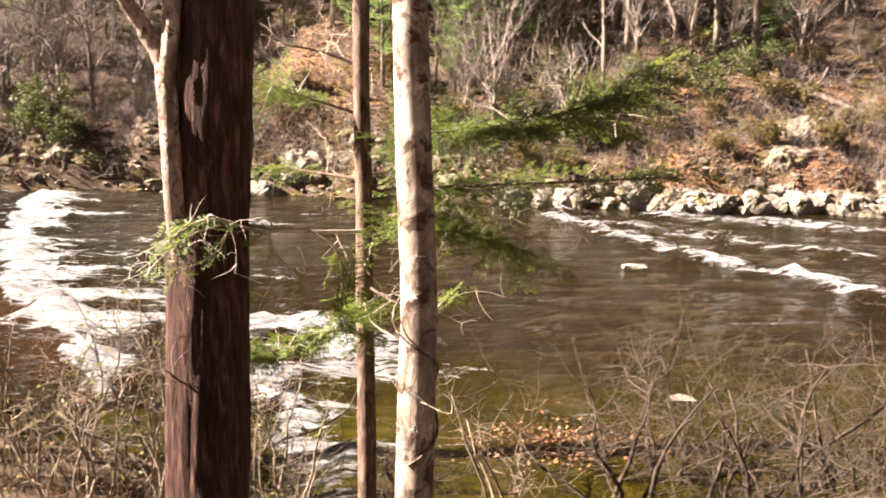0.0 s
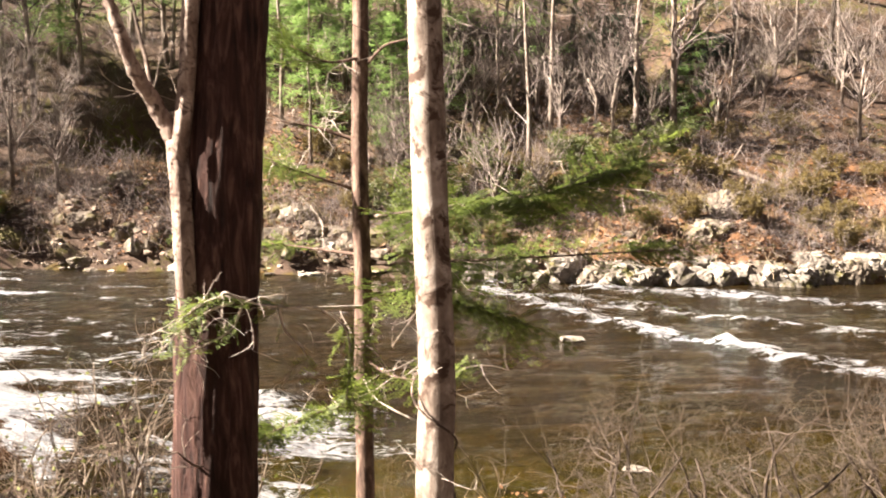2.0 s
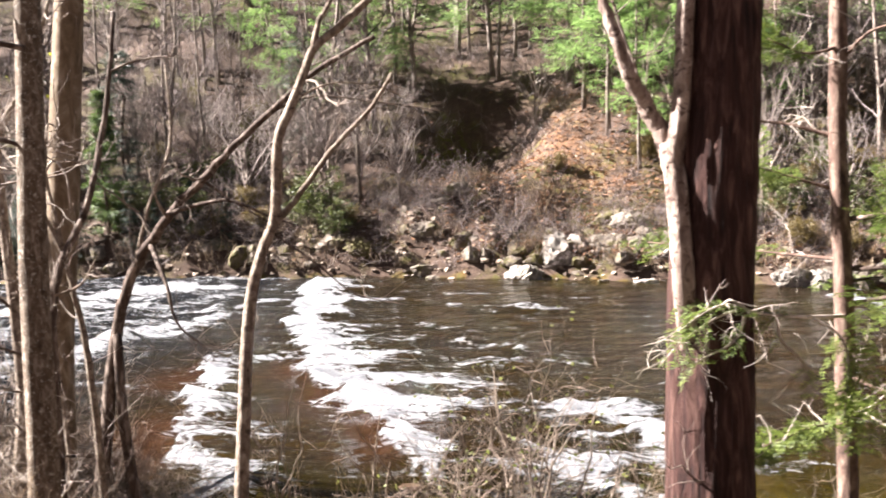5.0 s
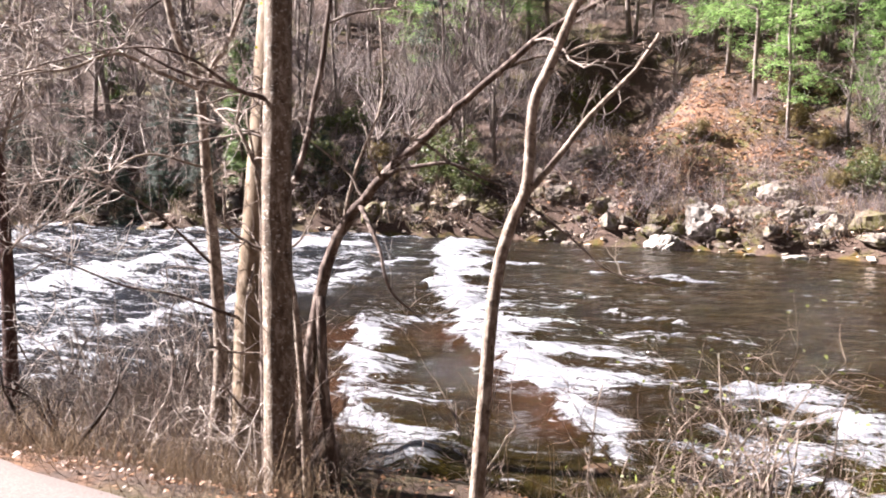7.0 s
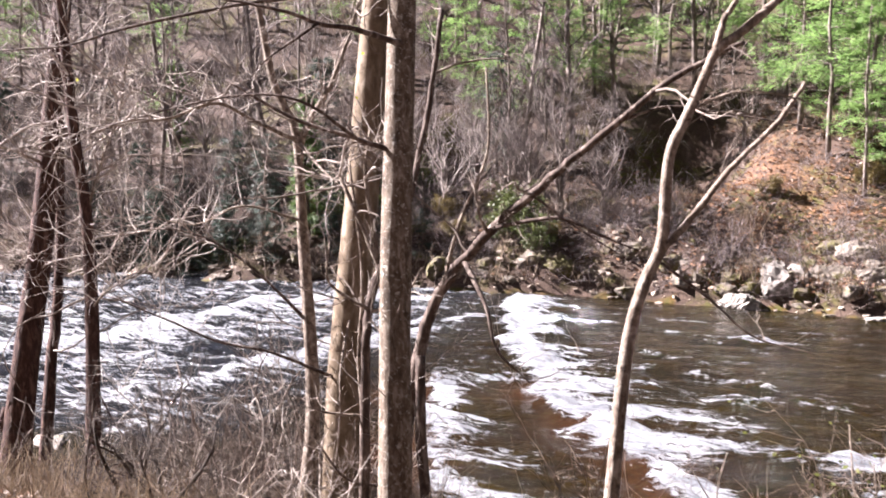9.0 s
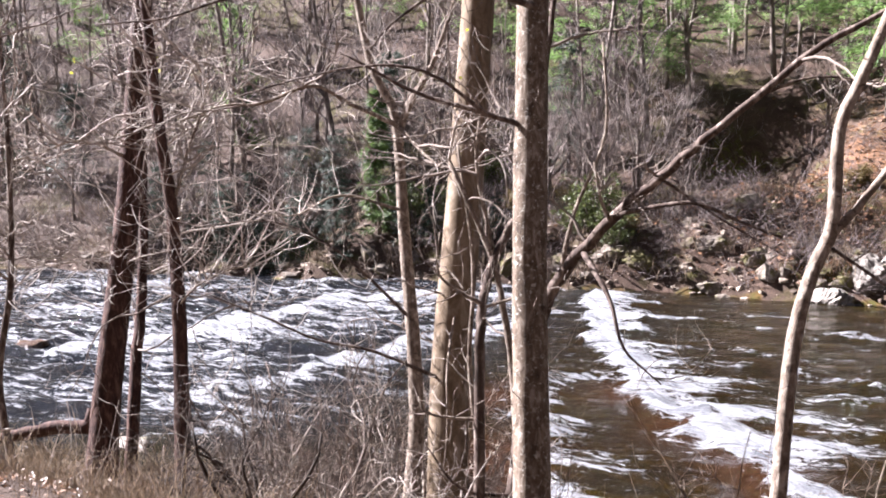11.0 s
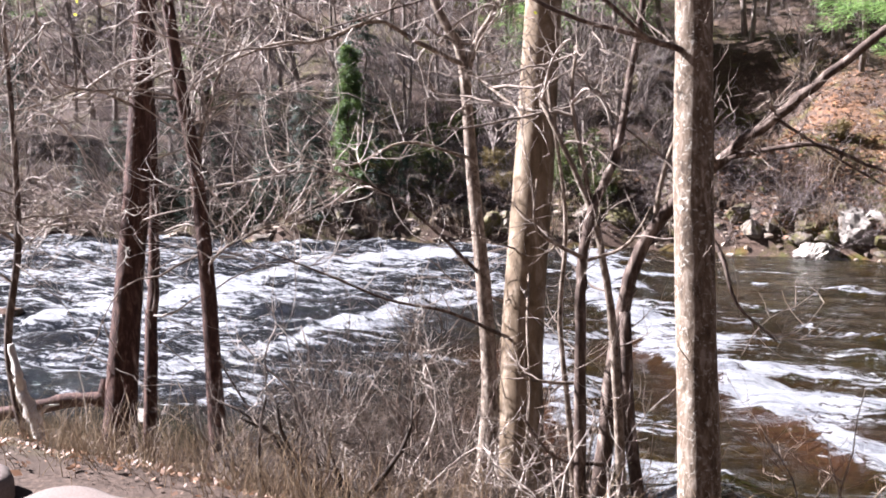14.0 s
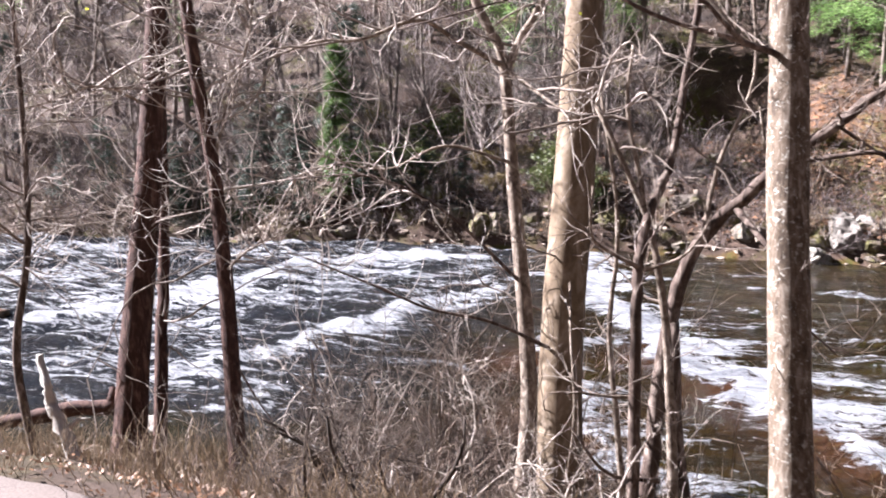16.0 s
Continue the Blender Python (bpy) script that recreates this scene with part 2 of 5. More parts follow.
M_BANKSTONE = stone("weathered_bank_stone", (0.05, 0.039, 0.031), (0.25, 0.214, 0.173), 0.5)
M_MOSSSTONE = stone("mossy_bank_stone", (0.036, 0.027, 0.02), (0.2, 0.16, 0.117), 0.9)
M_DARKSTONE = stone("wet_dark_stone", (0.021, 0.0154, 0.0112), (0.098, 0.056, 0.0315), 0.0, 0.5)
M_RUBBLE = twig_wood("tan_rubble", (0.09, 0.066, 0.05), (0.5, 0.415, 0.33))


# ---------------------------------------------------------------- mesh helpers
class Mesh:
    """Collects vertices and faces of one part."""

    def __init__(self):
        self.v, self.f = [], []

    def tube(self, pts, radii, seg=6, rough=0.0, rng=None, cap=True):
        base = len(self.v)
        n = len(pts)
        side = None
        for i, p in enumerate(pts):
            p = Vector(p)
            d = (Vector(pts[min(i + 1, n - 1)]) - Vector(pts[max(i - 1, 0)]))
            d = d.normalized() if d.length > 1e-9 else Vector((0, 0, 1))
            if side is None:
                side = d.orthogonal().normalized()
            else:
                side = side - d * side.dot(d)
                side = side.normalized() if side.length > 1e-6 else d.orthogonal().normalized()
            other = d.cross(side)
            for k in range(seg):
                a = 2 * math.pi * k / seg
                r = radii[i] * (1 + (rng.uniform(-rough, rough) if rough else 0))
                q = p + (side * math.cos(a) + other * math.sin(a)) * r
                self.v.append((q.x, q.y, q.z))
        for i in range(n - 1):
            for k in range(seg):
                a, b = base + i * seg + k, base + i * seg + (k + 1) % seg
                self.f.append((a, b, b + seg, a + seg))
        if cap:
            self.f.append(tuple(base + (n - 1) * seg + k for k in range(seg)))
            self.f.append(tuple(base + k for k in reversed(range(seg))))

    def blade(self, a, b, w, nrm):
        """A narrow pointed leaf from a to b."""
        a, b = Vector(a), Vector(b)
        s = (b - a).cross(nrm)
        s = s.normalized() * w if s.length > 1e-9 else Vector((w, 0, 0))
        i, m = len(self.v), a.lerp(b, 0.45)
        self.v += [tuple(a), tuple(m + s), tuple(b), tuple(m - s)]
        self.f.append((i, i + 1, i + 2, i + 3))

    def make(self, name, base=(0, 0, 0), smooth=True):
        me = bpy.data.meshes.new(name)
        if any(base):
            v = np.array(self.v) - np.array(base)
            me.from_pydata(v.tolist(), [], self.f)
        else:
            me.from_pydata(self.v, [], self.f)
        if smooth:
            me.polygons.foreach_set("use_smooth", [True] * len(me.polygons))
        me.update()
        return me


def thing(name, place, label, category, group="", kind=""):
    ob = new(name)
    ob.location = place
    ob.empty_display_size = 0.2
    return tagged(ob, label, category, group, kind)


def part(name, mesh, material, parent, label="", smooth=True):
    me = mesh.make(name, tuple(parent.location) if parent.parent is None else tuple(parent.parent.location), smooth)
    me.materials.append(material)
    ob = new(name, me)
    ob.parent = parent
    return tagged(ob, label, kind="stuff" if name in ("leaves", "crown", "needle_spray") else "")


def single(name, mesh, material, label, category, group="", kind="", place=(0, 0, 0), smooth=True):
    me = mesh.make(name, place, smooth)
    me.materials.append(material)
    ob = new(name, me)
    ob.location = place
    return tagged(ob, label, category, group, kind)


def smooth_line(pts, per=4):
    """A Catmull-Rom curve through the points."""
    P = [Vector(p) for p in pts]
    P = [P[0] * 2 - P[1]] + P + [P[-1] * 2 - P[-2]]
    out = []
    for i in range(1, len(P) - 2):
        a, b, c, d = P[i - 1:i + 3]
        for k in range(per):
            t = k / per
            out.append(0.5 * ((2 * b) + (c - a) * t + (2 * a - 5 * b + 4 * c - d) * t * t + (3 * b - a - 3 * c + d) * t ** 3))
    return out + [P[-2]]


def taper(n, r0, r1, power=0.8):
    return [r0 + (r1 - r0) * (i / max(1, n - 1)) ** power for i in range(n)]


def rand_dir(rng):
    v = Vector((rng.gauss(0, 1), rng.gauss(0, 1), rng.gauss(0, 1)))
    return v.normalized()


def grow(mesh, p, d, length, r, level, rng, kids=3, up=0.25, bend=0.28, seg=4, ends=None, steps=4):
    """A crooked branch with side branches, recursively."""
    n = max(2, int(steps + level))
    pts, d, p = [Vector(p)], Vector(d).normalized(), Vector(p)
    for i in range(n):
        d = (d + rand_dir(rng) * bend + Vector((0, 0, up * 0.25))).normalized()
        p = p + d * (length / n)
        pts.append(p.copy())
    mesh.tube(pts, taper(len(pts), r, r * 0.28), seg if level > 0 else 3, cap=False)
    if ends is not None and level == 0:
        ends.append((pts[-1], d))
    if level > 0:
        for k in range(kids):
            i = rng.randint(1, n)
            q = (d * 0.55 + rand_dir(rng) * 0.85 + Vector((0, 0, up))).normalized()
            grow(mesh, pts[i], q, length * rng.uniform(0.4, 0.68), max(0.0022, r * 0.5), level - 1, rng, kids, up, bend * 1.15, seg, ends, steps)


# ---------------------------------------------------------------- shape of the land
FAR_X = [-400, -60, -34, -25, -14, -8, -3, 2, 6, 10, 18, 60, 400]
FAR_Y = [26, 28, 30, 30.2, 31.2, 31.0, 30.4, 29.6, 28.3, 27.2, 26.7, 25, 20]
NEAR_X = [-400, -40, -13, -9, -5, -1, 0.8, 2.2, 3.2, 4.3, 5.5, 8, 20, 400]
NEAR_Y = [8, 10, 11.2, 11.4, 10.9, 9.9, 8.5, 8.0, 8.0, 8.0, 7.8, 7.6, 7.4, 5.5]


def wob(x, y, s, seed=0.0):
    return noise.noise(Vector((x * s + seed, y * s - seed * 1.7, seed)))


def far_shore(x):
    return float(np.interp(x, FAR_X, FAR_Y)) + 0.5 * wob(x, 0, 0.45, 3.1) + 0.2 * wob(x, 0, 1.7, 5.2)


def near_shore(x):
    return float(np.interp(x, NEAR_X, NEAR_Y)) + 0.3 * wob(x, 0, 0.5, 9.3)


# Gullies cut into the far slope: x, distance from the shore, half length, half width, depth.
GULLIES = ((-4.9, 9.2, 3.2, 1.7, 3.0), (15.0, 14.0, 5.2, 1.9, 3.5), (-14.5, 9.0, 3.5, 1.2, 1.6), (-23.3, 3.4, 2.7, 1.2, 2.0), (-20.3, 3.2, 2.6, 1.1, 2.0))


def in_gully(x, s):
    return any(abs(x - gx0 - 0.12 * (s - 12)) < w * 1.1 and abs(s - s0) < run for gx0, s0, run, w, depth in GULLIES[:2])


def land(x, y):
    """The height of the ground."""
    a, b = near_shore(x), far_shore(x)
    if y < a:
        s = a - y
        if s < 12:
            s *= 1 - 0.06 / (1 + math.exp(-max(-30, min(30, (x + 2.2) / 0.5))))      # the bank is steeper below the big hemlock
        # Beyond s = 13.5 an unseen hill is added to block skylight from behind.
        z = float(np.interp(s, [0, 0.6, 1.6, 3.4, 5.0, 6.1, 6.7, 13.5, 16, 40, 80, 500], [-0.12, 0.1, 0.26, 0.62, 1.25, 2.15, 2.38, 2.42, 5.0, 31, 62, 160]))
        rough = min(1.0, s / 1.5) * (1.0 if s < 6.2 else 0.12 if s < 13.5 else 1.0)
        return z + rough * (0.13 * wob(x, y, 0.9, 1.0) + 0.05 * wob(x, y, 3.1, 2.0))
    if y > b:
        s = y - b
        gully = sum(depth * math.exp(-((x - gx0 - 0.12 * (s - 12)) / w) ** 2) * math.exp(-((s - s0) / run) ** 4) for gx0, s0, run, w, depth in GULLIES)
        z = float(np.interp(s, [0, 0.35, 0.9, 3, 10, 20, 60, 110, 600], [-0.1, 0.4, 0.95, 2.0, 5.0, 10.6, 40, 66, 120]))
        rough = min(1.0, s / 2)
        return z + rough * (0.9 * wob(x, y, 0.13, 4.0) + 0.4 * wob(x, y, 0.45, 6.0) + 0.14 * wob(x, y, 1.5, 7.0)) + 0.34 * math.exp(-((s - 1.6) / 1.3) ** 2) * wob(x * 1.3, y, 0.9, 8.0) - gully
    e = min(y - a, b - y)
    spit = 0.42 * math.exp(-((x - 3.4) / 0.75) ** 2 - ((y - 9.75) / 0.5) ** 2)         # a leafy spit off the near bank
    return -0.12 - min(0.45, e * 0.3) + spit


def spaced(stops):
    """Coordinates with a step for each stretch."""
    out = []
    for a, b, step in stops:
        out += list(np.arange(a, b, step))
    return out + [stops[-1][1]]


def grid(xs, ys, height):
    v = [(x, y, height(x, y)) for y in ys for x in xs]
    n = len(xs)
    f = [(j * n + i, j * n + i + 1, (j + 1) * n + i + 1, (j + 1) * n + i) for j in range(len(ys) - 1) for i in range(n - 1)]
    m = Mesh()
    m.v, m.f = v, f
    return m


def point_attribute(ob, name, values):
    ob.data.attributes.new(name, "FLOAT", "POINT").data.foreach_set("value", values)


gx = spaced([(-900, -160, 60), (-160, -60, 8), (-60, -26, 0.8), (-26, 20, 0.4), (20, 60, 1.5), (60, 160, 10), (160, 900, 60)])
gy = spaced([(-900, -100, 60), (-100, -12, 5), (-12, 2, 0.6), (2, 12, 0.22), (12, 25, 1.2), (25, 38, 0.35), (38, 62, 0.45), (62, 120, 2.5), (120, 900, 50)])
gm = grid(gx, gy, land)
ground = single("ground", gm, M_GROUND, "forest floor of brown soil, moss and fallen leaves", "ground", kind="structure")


def litter(x, y):
    if y < near_shore(x):
        return (0.3 if y > 2 else -0.2) + 0.5 * wob(x, y, 0.5, 11) + 0.0
    right = 1 / (1 + math.exp(-max(-30, min(30, (x - 6) / 2.5))))
    slope = 0.75 * math.exp(-((x + 1.5) / 4.0) ** 2 - ((y - 36) / 6.0) ** 2)
    return 0.04 + 0.5 * right * (1 if y < 33.5 else 0.45) + 0.5 * slope + 0.3 * wob(x, y, 0.25, 12)


point_attribute(ground, "litter", [litter(x, y) for x, y, z in gm.v])
# Half on the near bank, full farther back: ground darkened to weaken bounce light.
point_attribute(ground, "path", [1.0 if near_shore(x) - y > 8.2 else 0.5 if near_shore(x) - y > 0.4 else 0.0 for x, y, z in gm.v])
point_attribute(ground, "bed", [1.0 if z < -0.02 and not (2.4 < x < 4.4 and z > -0.2) and near_shore(x) - 0.3 < y < far_shore(x) + 0.3 else 0.0 for x, y, z in gm.v])

# ---------------------------------------------------------------- the river
# Foam bands: points along the break, the width upstream and downstream of it, strength.
BANDS = []
BANDS += [
    ([(-9.6, 29.6), (-8.6, 26.5), (-7.7, 23.5), (-6.8, 20.6), (-5.8, 18.4), (-4.9, 16.4), (-4.2, 15.8)], 0.12, 1.3, 1.35),
    ([(-4.2, 15.8), (-3.6, 14.9), (-3.0, 13.6), (-2.5, 12.4), (-2.1, 11.6)], 0.1, 0.85, 1.2),
    ([(-7.9, 17.6), (-7.2, 16.3), (-6.5, 14.2), (-5.9, 12.5), (-5.1, 10.8)], 0.1, 0.9, 1.0),
    ([(-13.0, 14.4), (-12.2, 15.6), (-11.9, 18.3), (-11.2, 20.7), (-10.0, 23.4)], 0.45, 0.7, 1.1),
    ([(-18.0, 17.8), (-16.7, 18.8), (-16.6, 20.6), (-16.7, 22.6), (-16.1, 25.3), (-14.9, 27.6), (-13.6, 29.6)], 0.5, 1.5, 1.45),
    ([(-28.0, 23.6), (-25.2, 26.6), (-23.4, 28.6)], 0.7, 1.0, 1.0),
    ([(-34.0, 22.0), (-31.0, 27.0)], 0.8, 1.4, 0.85),
]
BANDS += [
    ([(-14.6, 15.9), (-14.4, 18.6), (-13.9, 22.5), (-12.5, 27.0)], 0.5, 0.7, 0.72),
    ([(-20.5, 21.0), (-20.2, 24.0), (-18.6, 28.4)], 0.4, 0.7, 0.78),
    ([(-12.1, 22.6), (-11.0, 23.9), (-9.5, 26.2)], 0.3, 0.5, 0.9),
    ([(5.8, 27.0), (6.8, 23.2), (8.4, 20.2), (10.6, 16.7), (11.5, 15.4), (12.4, 13.2)], 0.4, 0.6, 0.98),
    ([(8.2, 26.2), (12.4, 24.6), (15.2, 23.0), (22, 20.6)], 0.4, 0.6, 0.9),
    ([(6.6, 25.8), (9.2, 22.9), (13.2, 19.6)], 0.4, 0.5, 0.72),
    ([(12.5, 19.2), (14.5, 17.3), (17.0, 15.4)], 0.25, 0.25, 0.75),
    ([(-0.5, 15.0), (0.1, 14.5), (0.5, 13.8), (0.75, 12.9)], 0.14, 0.7, 1.15),
    ([(-1.3, 12.85), (-0.6, 12.45), (-0.25, 11.9), (0.1, 11.1), (0.4, 10.0), (0.75, 8.9)], 0.12, 0.6, 1.15),
    ([(-0.6, 13.9), (0.7, 12.8), (1.7, 12.2), (2.6, 12.5)], 0.14, 0.2, 0.85),
]
BANDS += [
    ([(-4.6, 19.0), (-2.2, 18.6), (-0.6, 18.3)], 0.25, 0.35, 0.62),
    ([(-3.6, 16.4), (-1.6, 15.2), (-0.9, 15.0)], 0.35, 0.6, 0.62),
    ([(-2.6, 12.4), (-1.1, 12.0), (-0.3, 11.8)], 0.25, 0.4, 0.75),
    ([(-5.0, 25.8), (-2.5, 24.9), (-1.0, 24.3)], 0.12, 0.16, 0.8),
    ([(-3.4, 20.5), (-1.6, 19.4)], 0.2, 0.25, 0.62),
    ([(-4.6, 22.6), (-3.2, 21.6)], 0.15, 0.2, 0.62),
    ([(-11.6, 12.4), (-11.0, 13.4)], 0.3, 0.4, 0.8),
]


def band_value(x, y):
    """How white the water is: how near to a break, and how far below it."""
    best = 0.0
    x += 0.4 * wob(x, y, 0.55, 61) + 0.2 * wob(x, y, 1.7, 62)
    reach = max(0.35, 1.0 + 1.9 * wob(x * 0.25, y, 1.1, 63))
    for line, before, after, strength in BANDS:
        x0, x1 = min(p[0] for p in line) - 4, max(p[0] for p in line) + 4
        if not (x0 < x < x1):
            continue
        for (ax, ay), (bx, by) in zip(line, line[1:]):
            ux, uy = bx - ax, by - ay
            l2 = ux * ux + uy * uy
            t = max(0.0, min(1.0, ((x - ax) * ux + (y - ay) * uy) / l2))
            dx, dy = x - (ax + ux * t), y - (ay + uy * t)
            dist = math.hypot(dx, dy)
            if dist > 4:
                continue
            w = after * reach if dx > 0 else before
            best = max(best, strength * math.exp(-(dist / w) ** 2 * (0.8 if dx > 0 else 1.2)))
    return best


wx = spaced([(-400, -60, 30), (-60, -36, 1.5), (-36, -24, 0.35), (-24, 17, 0.17), (17, 60, 1.0), (60, 400, 30)])
wy = spaced([(4, 9.4, 0.9), (9.4, 20, 0.17), (20, 33, 0.22), (33, 36, 1.0)])


def whiteness(x, y):
    """Breaks, and the broken water of the long rapids upstream."""
    rapids = 0.62 / (1 + math.exp(max(-30, min(30, (x + 10.5) / 0.9)))) * min(1.0, max(0.0, (y - near_shore(x)) / 2.5)) * (0.75 + 0.5 * wob(x, y * 1.5, 0.3, 41))
    return max(band_value(x, y), rapids + (0.1 if x < 2 else 0.0) + 0.14 * max(0.0, wob(x, y * 1.6, 0.35, 43)))


foam_v = [whiteness(x, y) if -60 < x < 24 else 0.1 for y in wy for x in wx]


def chop(x, y, f):
    return (0.035 * wob(x * 0.6, y * 1.4, 1.3, 21) + 0.012 * wob(x, y * 1.5, 4.0, 22)
            + min(f, 1.0) * (0.08 + 0.26 * wob(x * 0.6, y * 1.2, 1.4, 23) + 0.12 * wob(x * 0.7, y, 4.0, 24)))


wm = grid(wx, wy, lambda x, y: 0.0)
wm.v = [(x, y, chop(x, y, f)) for (x, y, z), f in zip(wm.v, foam_v)]
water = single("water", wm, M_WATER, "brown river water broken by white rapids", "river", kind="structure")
point_attribute(water, "foam", foam_v)
point_attribute(water, "shallow", [max(0.0, min(1.0, 1 - (y - near_shore(x)) / (5.6 if x > 0.5 else 1.6)) + 0.25 * wob(x, y, 0.6, 31)) * (1.0 if x > -2 else 0.35) for x, y, z in wm.v])

# Share of the painted blue reflection, rising upstream of x = -9.5.
point_attribute(water, "dark_tint", [0.75 / (1 + math.exp(max(-30, min(30, (x + 9.5) / 1.2)))) for x, y, z in wm.v])

LEDGES = ((-3.4, 14.2, 0.7), (-4.4, 15.7, 0.8), (-5.7, 17.7, 0.8), (-6.8, 13.4, 0.9), (-6.3, 11.7, 0.8), (-7.8, 16.6, 0.8), (-2.9, 12.9, 0.6))
point_attribute(water, "ledge", [min(1.0, sum(math.exp(-((x - a) / r) ** 2 - ((y - b) / (r * 1.3)) ** 2) for a, b, r in LEDGES)) for x, y, z in wm.v])


# ---------------------------------------------------------------- the paved path
def paving(name="pale_path_paving", low=(0.09, 0.068, 0.06), high=(0.17, 0.138, 0.12)):
    n = Nodes(name)
    grain = n.noise(90, 4, 0.7)
    stain = n.noise(1.6, 4, 0.65, warp=0.6)
    col = n.ramp(grain, (0.3, low), (0.7, high))
    col = n.mix(n.grey(stain, 0.5, 0.7), col, n.mix(0.35, col, (0.16, 0.12, 0.1)))
    return n.done(col, 0.9, grain, 0.4, 0.006, 0.2)


def path_edge(x):
    return float(np.interp(x, NEAR_X, NEAR_Y)) - float(np.interp(x, [-9, -5, -2.4, -2.2], [6.98, 6.78, 6.85, 7.25]))


pm = Mesh()
path_x = list(np.arange(-30, 16.1, 0.5))
for x in path_x:
    e = path_edge(x) + 0.06 * wob(x, 0, 1.3, 51) - (0.0 if x > -2.5 else 0.75)
    for y, z in ((e + 0.03, 2.2), (e, 2.455), (e - 0.05, 2.475), (e - 1.2, 2.5), (-1.75, 2.475), (-1.8, 2.2)):
        pm.v.append((x, y, z))
for i in range(len(path_x) - 1):
    for k in range(5):
        a = i * 6 + k
        pm.f.append((a, a + 1, a + 7, a + 6))
M_PAVING = paving()
pavement = single("pavement", pm, M_PAVING, "pale pinkish paved footpath along the bank", "path", kind="structure", smooth=False)


def kerb_edge(x):
    return float(np.interp(x, [-13, -9, -7.3, -6.4, -5.4, -4.9, -4.2, -3.4, -2.7], [4.7, 4.45, 4.24, 4.02, 3.86, 3.93, 3.76, 3.52, 3.3]))


def edge_slab(x0, x1, seed):
    """A broad flat kerb stone with worn, rounded corners, its outer side along the bank."""
    m, n, rows = Mesh(), 26, ((0.0, -0.32), (0.0, -0.05), (0.012, -0.015), (0.04, 0.0), (0.16, 0.006))
    cx = (x0 + x1) / 2
    for inset, z in rows:
        for k in range(n * 2 + 10):
            a = 2 * math.pi * k / (n * 2 + 10)
            c, d = math.cos(a), math.sin(a)
            u = math.copysign(abs(c) ** 0.28, c) * ((x1 - x0) / 2 - inset)
            v = math.copysign(abs(d) ** 0.3, d) * (0.43 - inset)
            px = cx + u
            py = kerb_edge(px) - 0.43 + v + 0.06 * wob(px, v, 2.3, seed) + 0.022 * wob(px, v, 8.0, seed)
            m.v.append((px, py, 2.488 + z + 0.006 * wob(px, py, 3.0, seed)))
    count = n * 2 + 10
    for i in range(len(rows) - 1):
        for k in range(count):
            a, b = i * count + k, i * count + (k + 1) % count
            m.f.append((a, b, b + count, a + count))
    m.f.append(tuple((len(rows) - 1) * count + k for k in range(count)))
    return m


M_KERB = paving("pale_kerb_stone", (0.075, 0.058, 0.051), (0.155, 0.127, 0.113))
for k, (x0, x1) in enumerate(((-4.64, -2.75), (-6.4, -4.78), (-8.2, -6.58), (-9.9, -8.34), (-11.7, -10.05), (-13.4, -11.85))):
    me = edge_slab(x0, x1, 70 + k * 3).make("kerb_stone")
    me.materials.append(M_KERB)
    slab = new("kerb_stone", me)
    slab.parent = pavement


# ---------------------------------------------------------------- trees on the near bank
def trunk_mesh(line, r0, r1, seg=16, ring=0.12, ridge=0.05, ridge_scale=5.0, flare=0.35, seed=0.0, knots=(), low=True):
    """A tapered trunk with bark ridges and a flared foot; low: it goes down into the ground."""
    x, y, z = line[0]
    line = [(x, y, min(z, land(x, y) - 0.15) if low else z)] + list(line[1:])
    pts = smooth_line(line, 8)
    length = sum((b - a).length for a, b in zip(pts, pts[1:]))
    n = max(8, int(length / ring))
    acc, samples, k = 0.0, [], 0
    for i in range(n + 1):
        goal = length * i / n
        while k < len(pts) - 2 and acc + (pts[k + 1] - pts[k]).length < goal:
            acc += (pts[k + 1] - pts[k]).length
            k += 1
        step = (pts[k + 1] - pts[k]).length
        samples.append(pts[k].lerp(pts[k + 1], min(1.0, (goal - acc) / step if step else 0)))
    m = Mesh()
    radii = [(r0 + (r1 - r0) * i / n) * (1 + flare * math.exp(-i * length / n / 0.28)) for i in range(n + 1)]
    m.tube(samples, radii, seg)
    out = []
    for i, q in enumerate(m.v):
        c = samples[min(i // seg, n)]
        d = Vector(q) - c
        a = math.atan2(d.y, d.x)
        h = length * (i // seg) / n
        w = noise.noise(Vector((math.cos(a) * ridge_scale, math.sin(a) * ridge_scale, h * 1.6 + seed)))
        w += 0.5 * noise.noise(Vector((math.cos(a) * ridge_scale * 2.3, math.sin(a) * ridge_scale * 2.3, h * 5 + seed)))
        for kz, ka, size in knots:
            w += size * math.exp(-((h - kz) / 0.07) ** 2 - ((a - ka) / 0.5) ** 2) / max(ridge, 0.01)
        out.append(tuple(c + d * (1 + ridge * w)))
    m.v = out
    return m


CARRIER = {}            # which branch each line of points belongs to


def carrier(line, parent):
    return CARRIER[id(line)][1] if id(line) in CARRIER else parent


def limb(name, pts, r0, r1, material, parent, seg=8, label="", seed=0.0):
    line = smooth_line(pts, 5)
    rng = random.Random(seed + 17)
    line = [p + rand_dir(rng) * r0 * 0.13 if 0 < i < len(line) - 1 else p for i, p in enumerate(line)]
    m = Mesh()
    m.tube(line, taper(len(line), r0, r1), seg, 0.06, rng)
    CARRIER[id(line)] = (line, part(name, m, material, parent, label))
    return line


